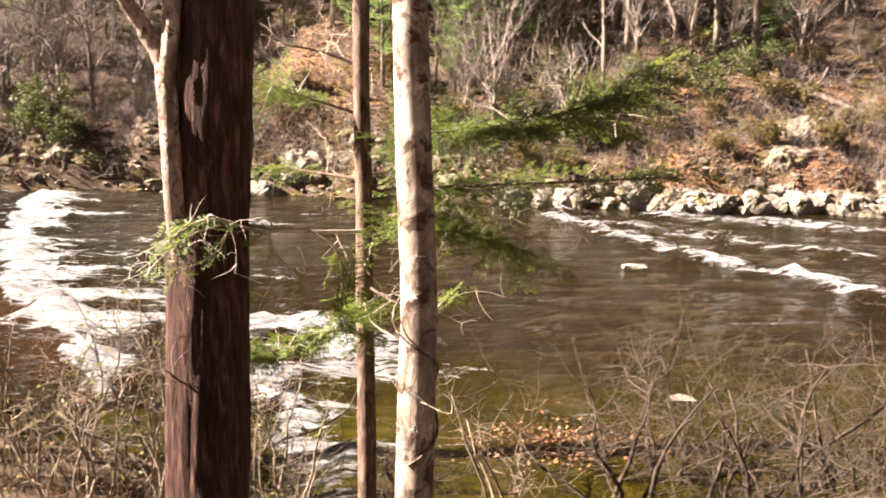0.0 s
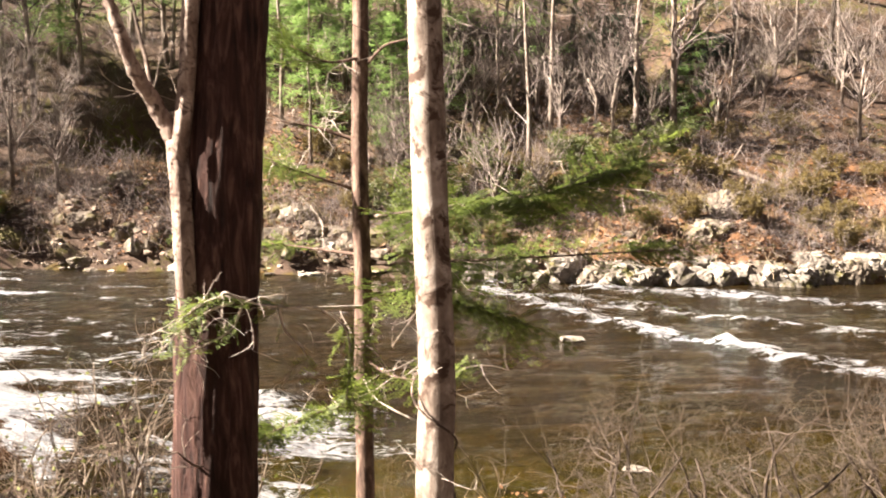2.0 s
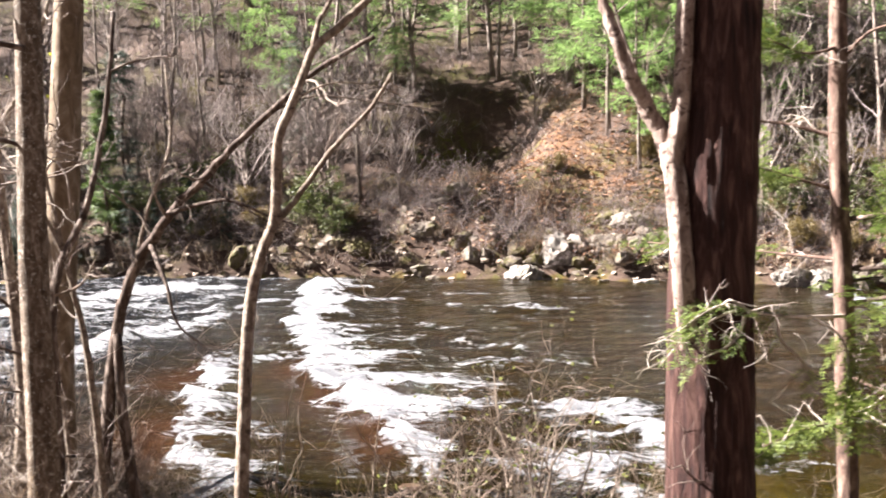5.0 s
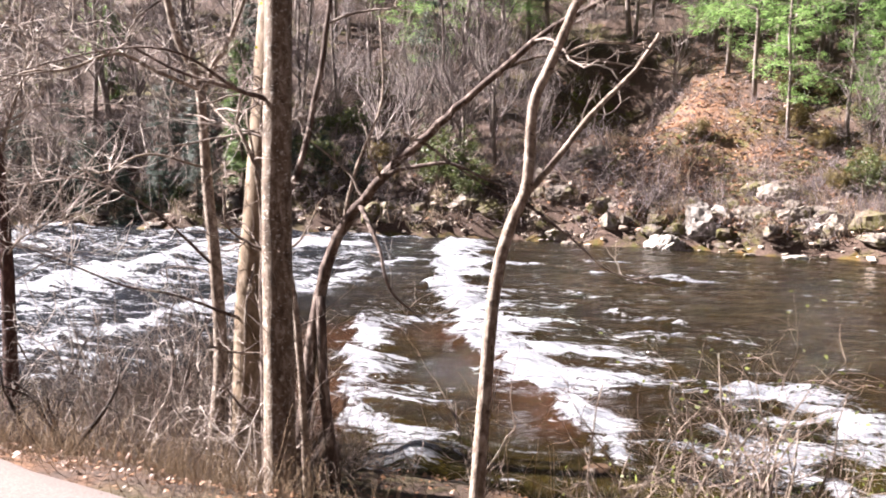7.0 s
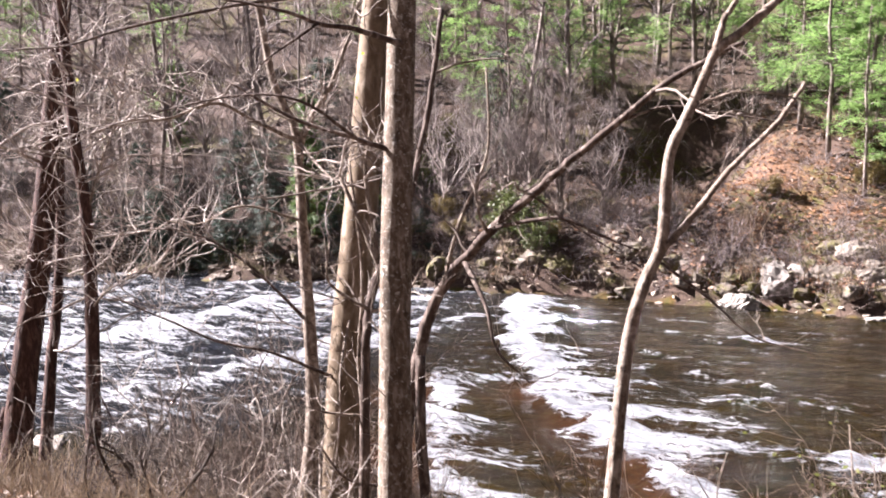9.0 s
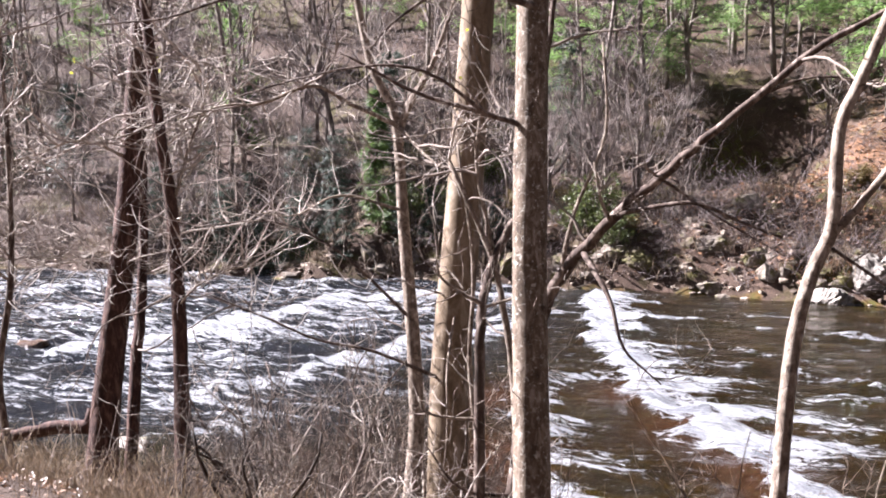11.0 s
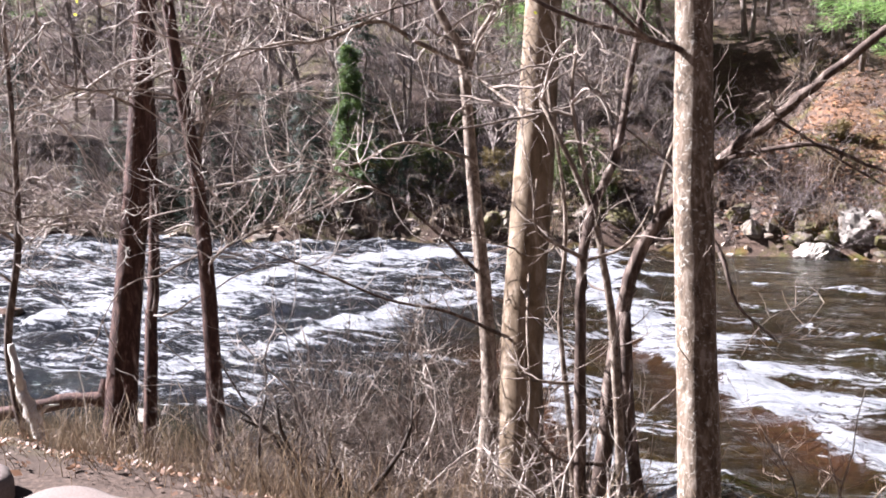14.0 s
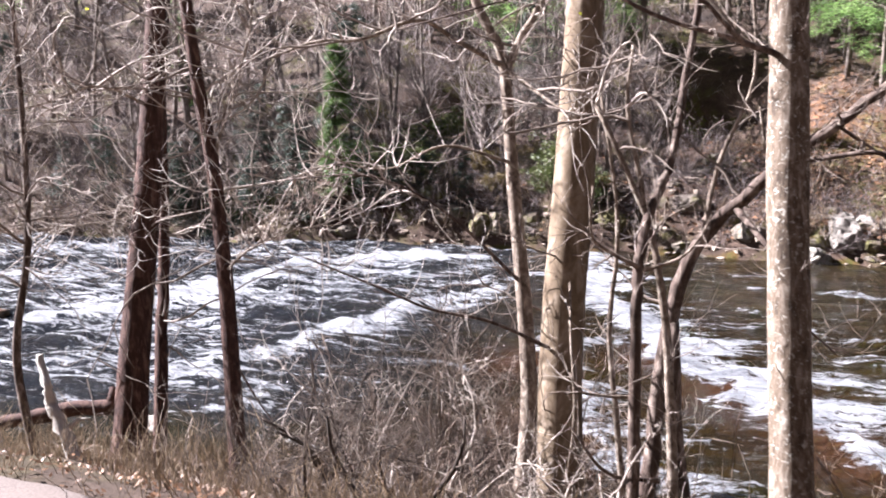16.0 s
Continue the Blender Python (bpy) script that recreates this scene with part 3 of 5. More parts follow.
def twigs_along(lines, parent, rng, count, length, r=0.006, level=1, up=0.3, material=None, lo=0.15, ends=None, kids=3):
    for _ in range(count):
        m = Mesh()
        line = rng.choice(lines)
        i = rng.randint(int(lo * (len(line) - 1)), len(line) - 1)
        a = line[i]
        t = (line[min(i + 1, len(line) - 1)] - line[max(i - 1, 0)]).normalized()
        d = (rand_dir(rng) + t * 0.5 + Vector((0, 0, up))).normalized()
        grow(m, a, d, length * rng.uniform(0.4, 1.25), r * rng.uniform(0.6, 1.2), level, rng, kids, up, 0.3, 4, ends)
        part("twig", m, material or M_TWIG, carrier(line, parent))


def needle_spray(m, p, d, length, rng, droop=0.25, dense=46, size=0.026):
    """A flat hemlock spray: side shoots with two rows of short needles."""
    p, d = Vector(p), Vector(d).normalized()
    flat = (Vector((rng.gauss(0, 0.45), rng.gauss(-0.25, 0.4), 1)) - d * d.z)
    flat = (flat - d * flat.dot(d)).normalized()
    side = d.cross(flat)
    n = max(3, int(length / 0.06))
    q = p.copy()
    for i in range(n):
        d2 = (d + Vector((0, 0, -droop * i / n)) + rand_dir(rng) * 0.06).normalized()
        q2 = q + d2 * (length / n)
        for s in (-1, 1):
            reach = (length * 0.4 * (1 - i / n) + 0.03) * rng.uniform(0.4, 1.1)
            e = q + (side * s * rng.uniform(0.7, 1) + d2 * rng.uniform(0.5, 0.9) + flat * rng.uniform(-0.15, 0.1)).normalized() * reach
            k = max(3, int(reach / 0.012))
            for j in range(k):
                a = q.lerp(e, (j + 0.5) / k)
                ax = (e - q).normalized()
                for s2 in (-1, 1):
                    out = (ax.cross(flat) * s2 + ax * 0.45 + flat * rng.uniform(-0.25, 0.25)).normalized()
                    m.blade(a, a + out * size * rng.uniform(0.7, 1.15), 0.0048, flat)
        q = q2


def foliage_on(lines, parent, rng, count, length, material=None, lo=0.4, size=0.026):
    for _ in range(count):
        m = Mesh()
        line = rng.choice(lines)
        i = rng.randint(int(lo * (len(line) - 1)), len(line) - 1)
        t = (line[min(i + 1, len(line) - 1)] - line[max(i - 1, 0)]).normalized()
        d = (t * 0.8 + Vector((rng.gauss(0, 0.6), rng.gauss(0, 0.6), rng.gauss(-0.1, 0.3)))).normalized()
        needle_spray(m, line[i], d, length * rng.uniform(0.5, 1.2), rng, size=size)
        part("needle_spray", m, material or M_HEMLEAF, carrier(line, parent), smooth=False)


def small_leaves(points, parent, rng, size, material, name="leaves"):
    m = Mesh()
    for p in points:
        d = rand_dir(rng)
        m.blade(p, Vector(p) + d * size * rng.uniform(0.6, 1.3), size * 0.3, rand_dir(rng))
    part(name, m, material, parent, smooth=False)


def long_branches(lines, parent, rng, count, length, material, toward=(0, 0), lo=0.1):
    """Crooked branches reaching far out, each with its own twigs."""
    for _ in range(count):
        m = Mesh()
        line = rng.choice(lines)
        i = rng.randint(int(lo * (len(line) - 1)), len(line) - 1)
        a = rng.uniform(0, 6.283)
        d = Vector((math.cos(a) + toward[0], math.sin(a) * 0.6 + toward[1], rng.uniform(-0.1, 0.55)))
        d.normalize()
        p, r, run = Vector(line[i]), rng.uniform(0.009, 0.017), length * rng.uniform(0.5, 1.2)
        pts = [p]
        for _ in range(9):
            d = (d + rand_dir(rng) * 0.36 + Vector((0, 0, 0.02))).normalized()
            pts.append(pts[-1] + d * run / 9)
        m.tube(pts, taper(10, r, r * 0.3), 6, cap=False)
        branch = part("branch", m, material, parent)
        for _ in range(5):
            k = rng.randint(2, 9)
            side = Mesh()
            grow(side, pts[k], (pts[k] - pts[k - 1]).normalized() * 0.6 + rand_dir(rng) * 0.9, run * rng.uniform(0.25, 0.5), r * 0.55, 1, rng, 2, 0.08, 0.4, 4)
            part("twig", side, material, branch)


rng = random.Random(4)

# the big hemlock with its sunlit fork
hem = thing("hemlock_tree", (0.72, 4.1, 1.95), "thick hemlock trunk with reddish ridged bark and a pale forked limb", "tree")
part("trunk", trunk_mesh([(0.70, 4.07, 1.7), (0.74, 4.17, 2.48), (0.75, 4.25, 3.28), (0.78, 4.30, 3.84), (0.80, 4.35, 4.40), (0.83, 4.40, 4.96), (0.93, 4.6, 7.0), (1.03, 4.83, 9.5)],
                         0.215, 0.15, 64, 0.028, 0.085, 11.0, 0.3, 3.0), M_HEMLOCK, hem)
side_stem = trunk_mesh([(0.70, 4.17, 3.0), (0.655, 4.125, 3.22), (0.632, 4.11, 3.45), (0.618, 4.125, 3.7), (0.60, 4.175, 3.95), (0.578, 4.24, 4.14)], 0.052, 0.05, 24, 0.025, 0.22, 3.0, 0.0, 5.0, low=False)
part("side_stem", side_stem, M_FORK, hem, "pale sunlit stem grown into the trunk")
upper_stem = trunk_mesh([(0.585, 4.2, 4.02), (0.625, 4.19, 4.3), (0.645, 4.21, 4.6), (0.67, 4.24, 5.0), (0.72, 4.3, 5.8)], 0.045, 0.032, 16, 0.03, 0.2, 3.0, 0.0, 6.0, low=False)
part("side_stem", upper_stem, M_FORK, hem)
l1 = limb("limb", [(0.60, 4.25, 4.02), (0.555, 4.27, 4.17), (0.49, 4.27, 4.29), (0.42, 4.22, 4.42), (0.37, 4.19, 4.54), (0.31, 4.20, 4.71), (0.25, 4.22, 4.95), (0.1, 4.3, 5.6), (-0.1, 4.4, 6.6)], 0.052, 0.018, M_FORK, hem, 12, "pale sunlit side limb")
l2 = limb("limb", [(0.49, 4.22, 4.29), (0.44, 4.35, 4.45), (0.36, 4.5, 4.72), (0.28, 4.6, 5.0)], 0.016, 0.006, M_DARKBARK, hem, 6)
l3 = limb("limb", [(0.80, 4.15, 2.55), (0.68, 3.98, 2.62), (0.6, 3.9, 2.72)], 0.012, 0.004, M_POLE, hem, 5)
twigs_along([l1, l2, l3], hem, rng, 14, 0.35, 0.005, 1)

# slender hemlock pole with level branches and green sprays
pole = thing("young_hemlock", (1.52, 4.83, 1.6), "slender young hemlock with level branches and green needle sprays", "tree")
tp = [(1.52, 4.81, 1.35), (1.51, 4.90, 2.30), (1.50, 4.94, 2.69), (1.50, 4.99, 3.29), (1.48, 5.07, 4.10), (1.49, 5.15, 5.06), (1.50, 5.42, 8.00)]
part("trunk", trunk_mesh(tp, 0.058, 0.036, 16, 0.05, 0.09, 4.0, 0.3, 8.0), M_POLE, pole)
pl = []
level_branches = []
level_branches += [
    [(1.52, 5.06, 3.71), (1.78, 4.78, 3.77), (2.41, 4.54, 3.88), (2.82, 4.42, 4.00)],
    [(1.52, 5.02, 3.26), (1.79, 4.84, 3.33), (2.04, 4.81, 3.25), (2.42, 4.77, 3.13)],
    [(1.50, 5.02, 3.45), (2.03, 4.73, 3.50), (3.15, 4.45, 3.59)],
    [(1.49, 5.08, 4.14), (1.24, 5.12, 4.22), (1.00, 5.14, 4.26)],
    [(1.49, 5.06, 3.86), (1.22, 5.0, 3.95), (0.98, 4.95, 4.03)],
    [(1.52, 5.00, 3.20), (1.25, 4.47, 3.29), (0.99, 4.20, 3.35), (0.78, 4.02, 3.42), (0.56, 3.98, 3.28)],
]
level_branches += [
    [(1.52, 4.94, 2.59), (1.35, 4.71, 2.69), (1.10, 4.52, 2.66), (0.93, 4.40, 2.62)],
    [(1.50, 5.1, 4.55), (1.62, 5.0, 4.68), (1.8, 4.9, 4.72)],
    [(1.49, 5.1, 4.62), (1.3, 4.95, 4.58), (1.1, 4.9, 4.66)],
    [(1.50, 5.0, 3.38), (1.85, 5.1, 3.42), (2.6, 5.2, 3.5)],
    [(1.50, 5.0, 3.5), (1.1, 5.3, 3.52), (0.5, 5.5, 3.56)],
    [(1.50, 4.96, 2.9), (1.7, 4.7, 2.85), (1.95, 4.55, 2.9)],
]
level_branches += [
    [(0.85, 4.06, 3.39), (0.74, 3.98, 3.36), (0.61, 3.95, 3.27), (0.51, 3.95, 3.16)],
    [(0.89, 4.05, 3.37), (0.84, 3.98, 3.27), (0.66, 3.92, 3.18)],
    [(1.05, 4.26, 3.34), (1.08, 4.28, 3.21), (1.16, 4.26, 3.13), (1.19, 4.25, 3.07)],
    [(1.25, 4.47, 3.29), (1.38, 4.45, 3.19), (1.41, 4.43, 3.03), (1.39, 4.42, 2.82)],
    [(1.75, 4.47, 2.68), (1.56, 4.60, 2.76), (1.50, 4.9, 2.8)],
    [(0.78, 4.06, 3.40), (0.82, 3.98, 3.45), (0.9, 4.0, 3.40)],
]
for k, pts in enumerate(level_branches):
    pl.append(limb("branch", pts, 0.015 if k < 4 else 0.007 if k > 11 else 0.011, 0.004, M_DARKBARK if k in (0, 1, 2, 9) else M_PALETWIG if k > 11 or k == 5 else M_POLE, pole, 6, seed=k))
twigs_along([pl[5], pl[5], *pl[12:]], pole, rng, 13, 0.24, 0.0026, 1, up=-0.15, material=M_PALETWIG)
twigs_along(pl[:12], pole, rng, 90, 0.36, 0.004, 1, up=-0.05, material=M_PALETWIG)
foliage_on([pl[0], pl[0], pl[2], pl[9]], pole, rng, 95, 0.6, M_HEMLEAF, lo=0.22)
foliage_on([pl[1]], pole, rng, 44, 0.4, M_HEMLEAF, lo=0.3)
foliage_on([pl[12], pl[13], pl[13], pl[14]], pole, rng, 15, 0.15, M_HEMLEAF, lo=0.2, size=0.018)
foliage_on([pl[5], pl[15], pl[6], pl[6], pl[6], pl[6], pl[16]], pole, rng, 70, 0.28, M_HEMLEAF, lo=0.35)
foliage_on([pl[8], pl[10], pl[4], pl[11]], pole, rng, 60, 0.32, M_HEMLEAF)

# pale birch
birch = thing("birch_tree", (1.76, 3.76, 1.85), "pale birch trunk, white where the sun strikes it", "tree")
part("trunk", trunk_mesh([(1.76, 3.76, 1.6), (1.79, 3.84, 2.60), (1.80, 3.88, 3.07), (1.77, 3.95, 3.85), (1.74, 4.05, 4.88), (1.63, 4.42, 9.00)], 0.098, 0.06, 24, 0.06, 0.05, 3.0, 0.25, 15.0,
                         ((1.35, -1.4, 0.12), (1.05, -1.0, 0.08))), M_BIRCH, birch)
vine = []
for k in range(26):
    t = k / 25
    a = -0.6 + 2.6 * math.sin(t * 5.0)
    vine.append((1.785 + 0.108 * math.cos(a - 1.3), 3.84 + 0.108 * math.sin(a - 1.3), 2.3 + 0.95 * t))
vm = Mesh()
vm.tube(vine, taper(len(vine), 0.008, 0.004), 5)
part("vine", vm, M_DARKBARK, birch, "thin vine wound round the trunk")
bt = [Vector((1.79, 3.78, 2.4 + 0.1 * k)) for k in range(12)]
twigs_along([bt], birch, rng, 8, 0.2, 0.0035, 1, up=0.0, material=M_PALETWIG)

# forked sapling
sap = thing("forked_sapling", (-2.66, 6.6, 1.1), "slender sapling, pale in the sun, forked near the top", "tree")
sp = [(-2.66, 6.58, 0.9), (-2.59, 6.72, 2.00), (-2.53, 6.82, 2.93), (-2.43, 6.90, 3.39), (-2.33, 6.95, 3.66), (-2.30, 7.02, 4.24), (-2.20, 7.08, 4.51), (-2.08, 7.15, 4.82), (-2.02, 7.18, 4.97), (-1.83, 7.26, 5.13), (-1.59, 7.36, 5.36), (-1.01, 7.61, 5.90)]
part("trunk", trunk_mesh(sp, 0.062, 0.024, 14, 0.06, 0.08, 3.0, 0.2, 22.0), M_SAPLING, sap)
s2 = limb("limb", [(-2.02, 7.18, 4.97), (-1.98, 7.21, 5.17), (-1.88, 7.27, 5.38), (-1.7, 7.3, 5.9)], 0.03, 0.012, M_SAPLING, sap)
s3 = limb("limb", [(-2.33, 6.95, 3.60), (-2.15, 7.03, 3.82), (-1.91, 7.14, 4.16), (-1.63, 7.27, 4.46), (-1.49, 7.33, 4.67), (-1.44, 7.35, 4.76)], 0.028, 0.012, M_SAPLING, sap)
s4 = limb("branch", [(-2.20, 7.08, 4.55), (-1.9, 7.1, 4.68), (-1.55, 7.15, 4.66), (-1.3, 7.2, 4.55)], 0.01, 0.004, M_SAPLING, sap)
s5 = limb("branch", [(-2.36, 6.93, 3.55), (-2.0, 6.9, 3.3), (-1.7, 6.95, 3.05), (-1.3, 7.0, 2.95)], 0.012, 0.004, M_DARKBARK, sap)
twigs_along([s2, s3, s4, s5, smooth_line(sp[5:], 3)], sap, rng, 26, 0.4, 0.006, 1)

# leaning grey trunk
ta = thing("leaning_beech", (-5.73, 9.15, 0.55), "smooth grey-brown trunk leaning slightly, one flank in sun", "tree")
part("trunk", trunk_mesh([(-5.72, 9.10, 0.2), (-5.75, 9.20, 0.75), (-5.78, 9.37, 2.07), (-5.72, 9.58, 3.53), (-5.68, 9.79, 5.00), (-5.56, 10.36, 9.00)], 0.205, 0.13, 28, 0.08, 0.025, 2.5, 0.25, 31.0), M_GREYBARK, ta)
a1 = limb("branch", [(-5.85, 9.2, 2.01), (-6.22, 8.64, 2.33), (-6.65, 8.31, 2.48), (-7.09, 8.10, 2.70), (-7.52, 7.89, 2.91)], 0.018, 0.006, M_DARKBARK, ta)
a2 = limb("branch", [(-5.72, 9.4, 2.7), (-5.62, 8.9, 2.2), (-5.55, 8.7, 1.6), (-5.6, 8.6, 1.0)], 0.014, 0.006, M_SAPLING, ta)
at_line = smooth_line([(-5.8, 9.2, 1.4), (-5.78, 9.37, 2.07), (-5.72, 9.58, 3.53), (-5.68, 9.79, 5.0)], 6)
twigs_along([a1, a2, a1, at_line], ta, rng, 18, 0.45, 0.006, 1, material=M_PALETWIG)

# lichen-spotted trunk
tb = thing("spotted_oak", (-3.92, 6.12, 1.35), "upright trunk spotted with pale lichen", "tree")
part("trunk", trunk_mesh([(-3.94, 6.07, 1.1), (-3.98, 6.19, 2.04), (-4.045, 6.35, 3.41), (-4.075, 6.50, 4.57), (-4.165, 6.93, 8.00)], 0.118, 0.085, 24, 0.05, 0.06, 5.0, 0.25, 41.0), M_LICHEN, tb)
b_line = smooth_line([(-3.94, 6.19, 1.7), (-4.0, 6.35, 3.4), (-4.05, 6.6, 5.4)], 6)
b1 = limb("branch", [(-4.02, 6.45, 4.25), (-4.3, 6.3, 4.35), (-4.75, 6.2, 4.5), (-5.2, 6.1, 4.75)], 0.022, 0.008, M_DARKBARK, tb)
b2 = limb("branch", [(-4.30, 6.3, 4.35), (-4.6, 6.0, 4.6), (-5.1, 5.9, 4.62), (-6.0, 5.8, 4.42)], 0.014, 0.004, M_DARKBARK, tb)
b3_ = limb("branch", [(-4.05, 6.44, 5.0), (-4.23, 6.1, 5.06), (-4.4, 5.9, 5.08), (-4.6, 5.75, 5.15), (-5.0, 5.65, 5.23)], 0.024, 0.008, M_DARKBARK, tb)
b4_ = limb("branch", [(-4.4, 5.9, 5.08), (-4.5, 5.71, 4.94), (-4.6, 5.55, 4.81), (-4.68, 5.51, 4.70)], 0.013, 0.004, M_DARKBARK, tb)
b5_ = limb("branch", [(-4.08, 6.6, 5.4), (-5.04, 6.29, 5.3), (-5.85, 6.00, 5.13), (-6.29, 5.84, 4.99), (-6.73, 5.68, 4.95)], 0.018, 0.005, M_DARKBARK, tb)
twigs_along([b3_, b4_, b5_], tb, rng, 24, 0.4, 0.005, 1, up=0.0)
twigs_along([b_line], tb, rng, 14, 0.3, 0.005, 1)
twigs_along([b1, b2], tb, rng, 16, 0.55, 0.006, 1, up=0.1)

# many-stemmed tree with one long arm
cl = thing("many_stemmed_tree", (-4.92, 8.4, 0.75), "clump of dark crooked stems with one long slanting arm", "tree")
cstems = []
cstems += [
    ([(-5.02, 8.60, 0.45), (-4.98, 8.73, 0.80), (-4.84, 8.96, 2.30), (-4.63, 9.02, 2.97), (-4.07, 8.77, 3.58), (-3.66, 8.68, 3.93), (-3.20, 8.59, 4.31), (-2.47, 8.67, 4.9), (-1.9, 8.7, 5.2)], 0.085, 0.02, "arm"),
    ([(-4.98, 8.01, 0.5), (-4.99, 8.03, 1.25), (-5.00, 8.07, 2.39), (-5.00, 8.14, 2.87), (-4.95, 8.31, 3.27), (-4.81, 8.51, 3.67), (-4.74, 8.72, 4.30), (-4.66, 8.82, 4.89), (-4.6, 8.9, 5.6)], 0.055, 0.022, "stem"),
    ([(-4.70, 8.30, 0.5), (-4.73, 8.31, 1.18), (-4.79, 8.32, 2.17), (-4.87, 8.28, 2.86), (-4.98, 8.30, 3.27), (-5.35, 8.29, 4.07)], 0.05, 0.018, "stem"),
    ([(-4.87, 8.28, 2.86), (-5.02, 8.33, 3.5), (-5.13, 8.36, 4.05), (-5.1, 8.4, 4.5)], 0.026, 0.01, "stem"),
]
cstems += [
    ([(-5.1, 8.35, 0.55), (-5.15, 8.45, 1.4), (-5.25, 8.5, 2.3), (-5.2, 8.45, 3.2), (-5.35, 8.5, 4.2)], 0.032, 0.012, "stem"),
    ([(-4.6, 8.75, 0.5), (-4.75, 8.85, 1.5), (-4.80, 8.92, 2.35)], 0.06, 0.05, "stem"),
    ([(-4.6, 9.0, 3.0), (-4.5, 9.15, 3.6), (-4.25, 9.25, 4.3), (-4.3, 9.35, 5.1)], 0.024, 0.01, "branch"),
    ([(-4.0, 8.72, 3.62), (-3.41, 8.60, 3.72), (-3.03, 8.65, 3.57), (-2.71, 8.70, 3.45)], 0.022, 0.008, "branch"),
]
cstems += [
    ([(-4.35, 8.88, 3.28), (-4.04, 8.53, 2.93), (-3.90, 8.44, 2.55), (-3.61, 8.51, 2.26)], 0.028, 0.006, "branch"),
    ([(-3.66, 8.68, 3.91), (-3.2, 8.7, 3.6), (-2.7, 8.75, 3.3)], 0.014, 0.005, "branch"),
    ([(-4.83, 8.31, 1.25), (-5.2, 8.1, 1.35), (-5.45, 8.0, 1.7)], 0.02, 0.007, "branch"),
    ([(-2.9, 8.62, 4.55), (-2.5, 8.7, 4.68), (-1.9, 8.8, 4.6), (-1.3, 8.9, 4.5)], 0.014, 0.005, "branch"),
]
cstems += [
    ([(-5.00, 8.12, 2.90), (-5.28, 8.07, 3.06), (-5.33, 7.97, 3.21), (-5.32, 8.01, 3.49)], 0.018, 0.006, "branch"),
    ([(-5.00, 8.14, 2.87), (-4.72, 8.13, 2.97), (-4.57, 8.09, 3.14), (-4.50, 8.14, 3.29)], 0.016, 0.006, "branch"),
    ([(-5.00, 8.08, 1.95), (-5.24, 7.94, 1.98), (-5.38, 7.80, 2.05), (-5.43, 7.80, 2.17)], 0.016, 0.006, "branch"),
    ([(-4.09, 8.75, 3.56), (-4.15, 8.66, 3.75), (-4.20, 8.64, 4.05)], 0.02, 0.007, "branch"),
    ([(-5.35, 8.29, 4.05), (-5.25, 8.2, 4.35), (-5.1, 8.1, 4.5), (-5.0, 8.15, 4.4)], 0.014, 0.005, "branch"),
    ([(-5.13, 8.36, 4.05), (-5.0, 8.3, 4.15), (-4.85, 8.25, 4.0), (-4.8, 8.2, 3.7)], 0.014, 0.005, "branch"),
]
clines = []
for k, (pts, r0, r1, nm) in enumerate(cstems):
    clines.append(limb(nm, pts, r0, r1, M_PALETWIG if k > 15 else M_SAPLING if k in (2, 3, 4, 6) or k > 11 else M_DARKBARK, cl, 9, seed=50 + k))
twigs_along(clines, cl, rng, 100, 0.55, 0.007, 1, material=M_TWIG)
twigs_along(clines[1:5], cl, rng, 26, 0.4, 0.007, 1, material=M_PALETWIG)

# tall tree forking high, with a long side branch
t2 = thing("forking_tree", (-6.03, 8.86, 0.75), "crooked pale-barked tree forking into long branches", "tree")
tl = [(-6.03, 8.84, 0.35), (-6.02, 8.92, 0.82), (-5.99, 9.02, 1.54), (-6.05, 9.11, 2.30), (-6.18, 9.21, 3.40), (-6.30, 9.31, 4.45), (-6.44, 9.31, 4.75), (-6.58, 9.31, 5.08), (-6.78, 9.34, 5.95)]
part("trunk", trunk_mesh(tl, 0.086, 0.03, 16, 0.07, 0.06, 3.0, 0.25, 61.0), M_SAPLING, t2)
tls = []
for k, (pts, r0, r1) in enumerate((
        ([(-6.27, 9.29, 4.2), (-6.23, 9.33, 4.48), (-6.12, 9.41, 4.74), (-5.96, 9.50, 5.07), (-5.7, 9.6, 5.9)], 0.05, 0.018),
        ([(-6.23, 9.33, 4.38), (-6.59, 8.93, 4.60), (-6.84, 8.66, 4.76), (-7.23, 8.41, 4.60), (-7.58, 8.30, 4.58), (-7.94, 8.18, 4.45)], 0.026, 0.008),
        ([(-6.28, 9.31, 4.40), (-5.89, 8.98, 4.15), (-5.61, 8.83, 3.98)], 0.022, 0.008),
        ([(-6.2, 9.2, 3.6), (-6.7, 8.9, 3.75), (-7.2, 8.8, 3.55), (-7.8, 8.6, 3.7)], 0.016, 0.005),
        ([(-6.1, 9.1, 2.6), (-6.7, 8.9, 3.2), (-7.3, 8.7, 3.5), (-8.1, 8.6, 3.45)], 0.018, 0.005))):
    tls.append(limb("limb", pts, r0, r1, M_DARKBARK if k == 4 else M_SAPLING, t2, 8, seed=70 + k))
tips = []
twigs_along(tls, t2, rng, 90, 0.7, 0.0085, 1, material=M_PALETWIG, ends=tips)
small_leaves([p for p, d in tips if p.z > 4.7][:4], t2, rng, 0.06, M_YELLOW)

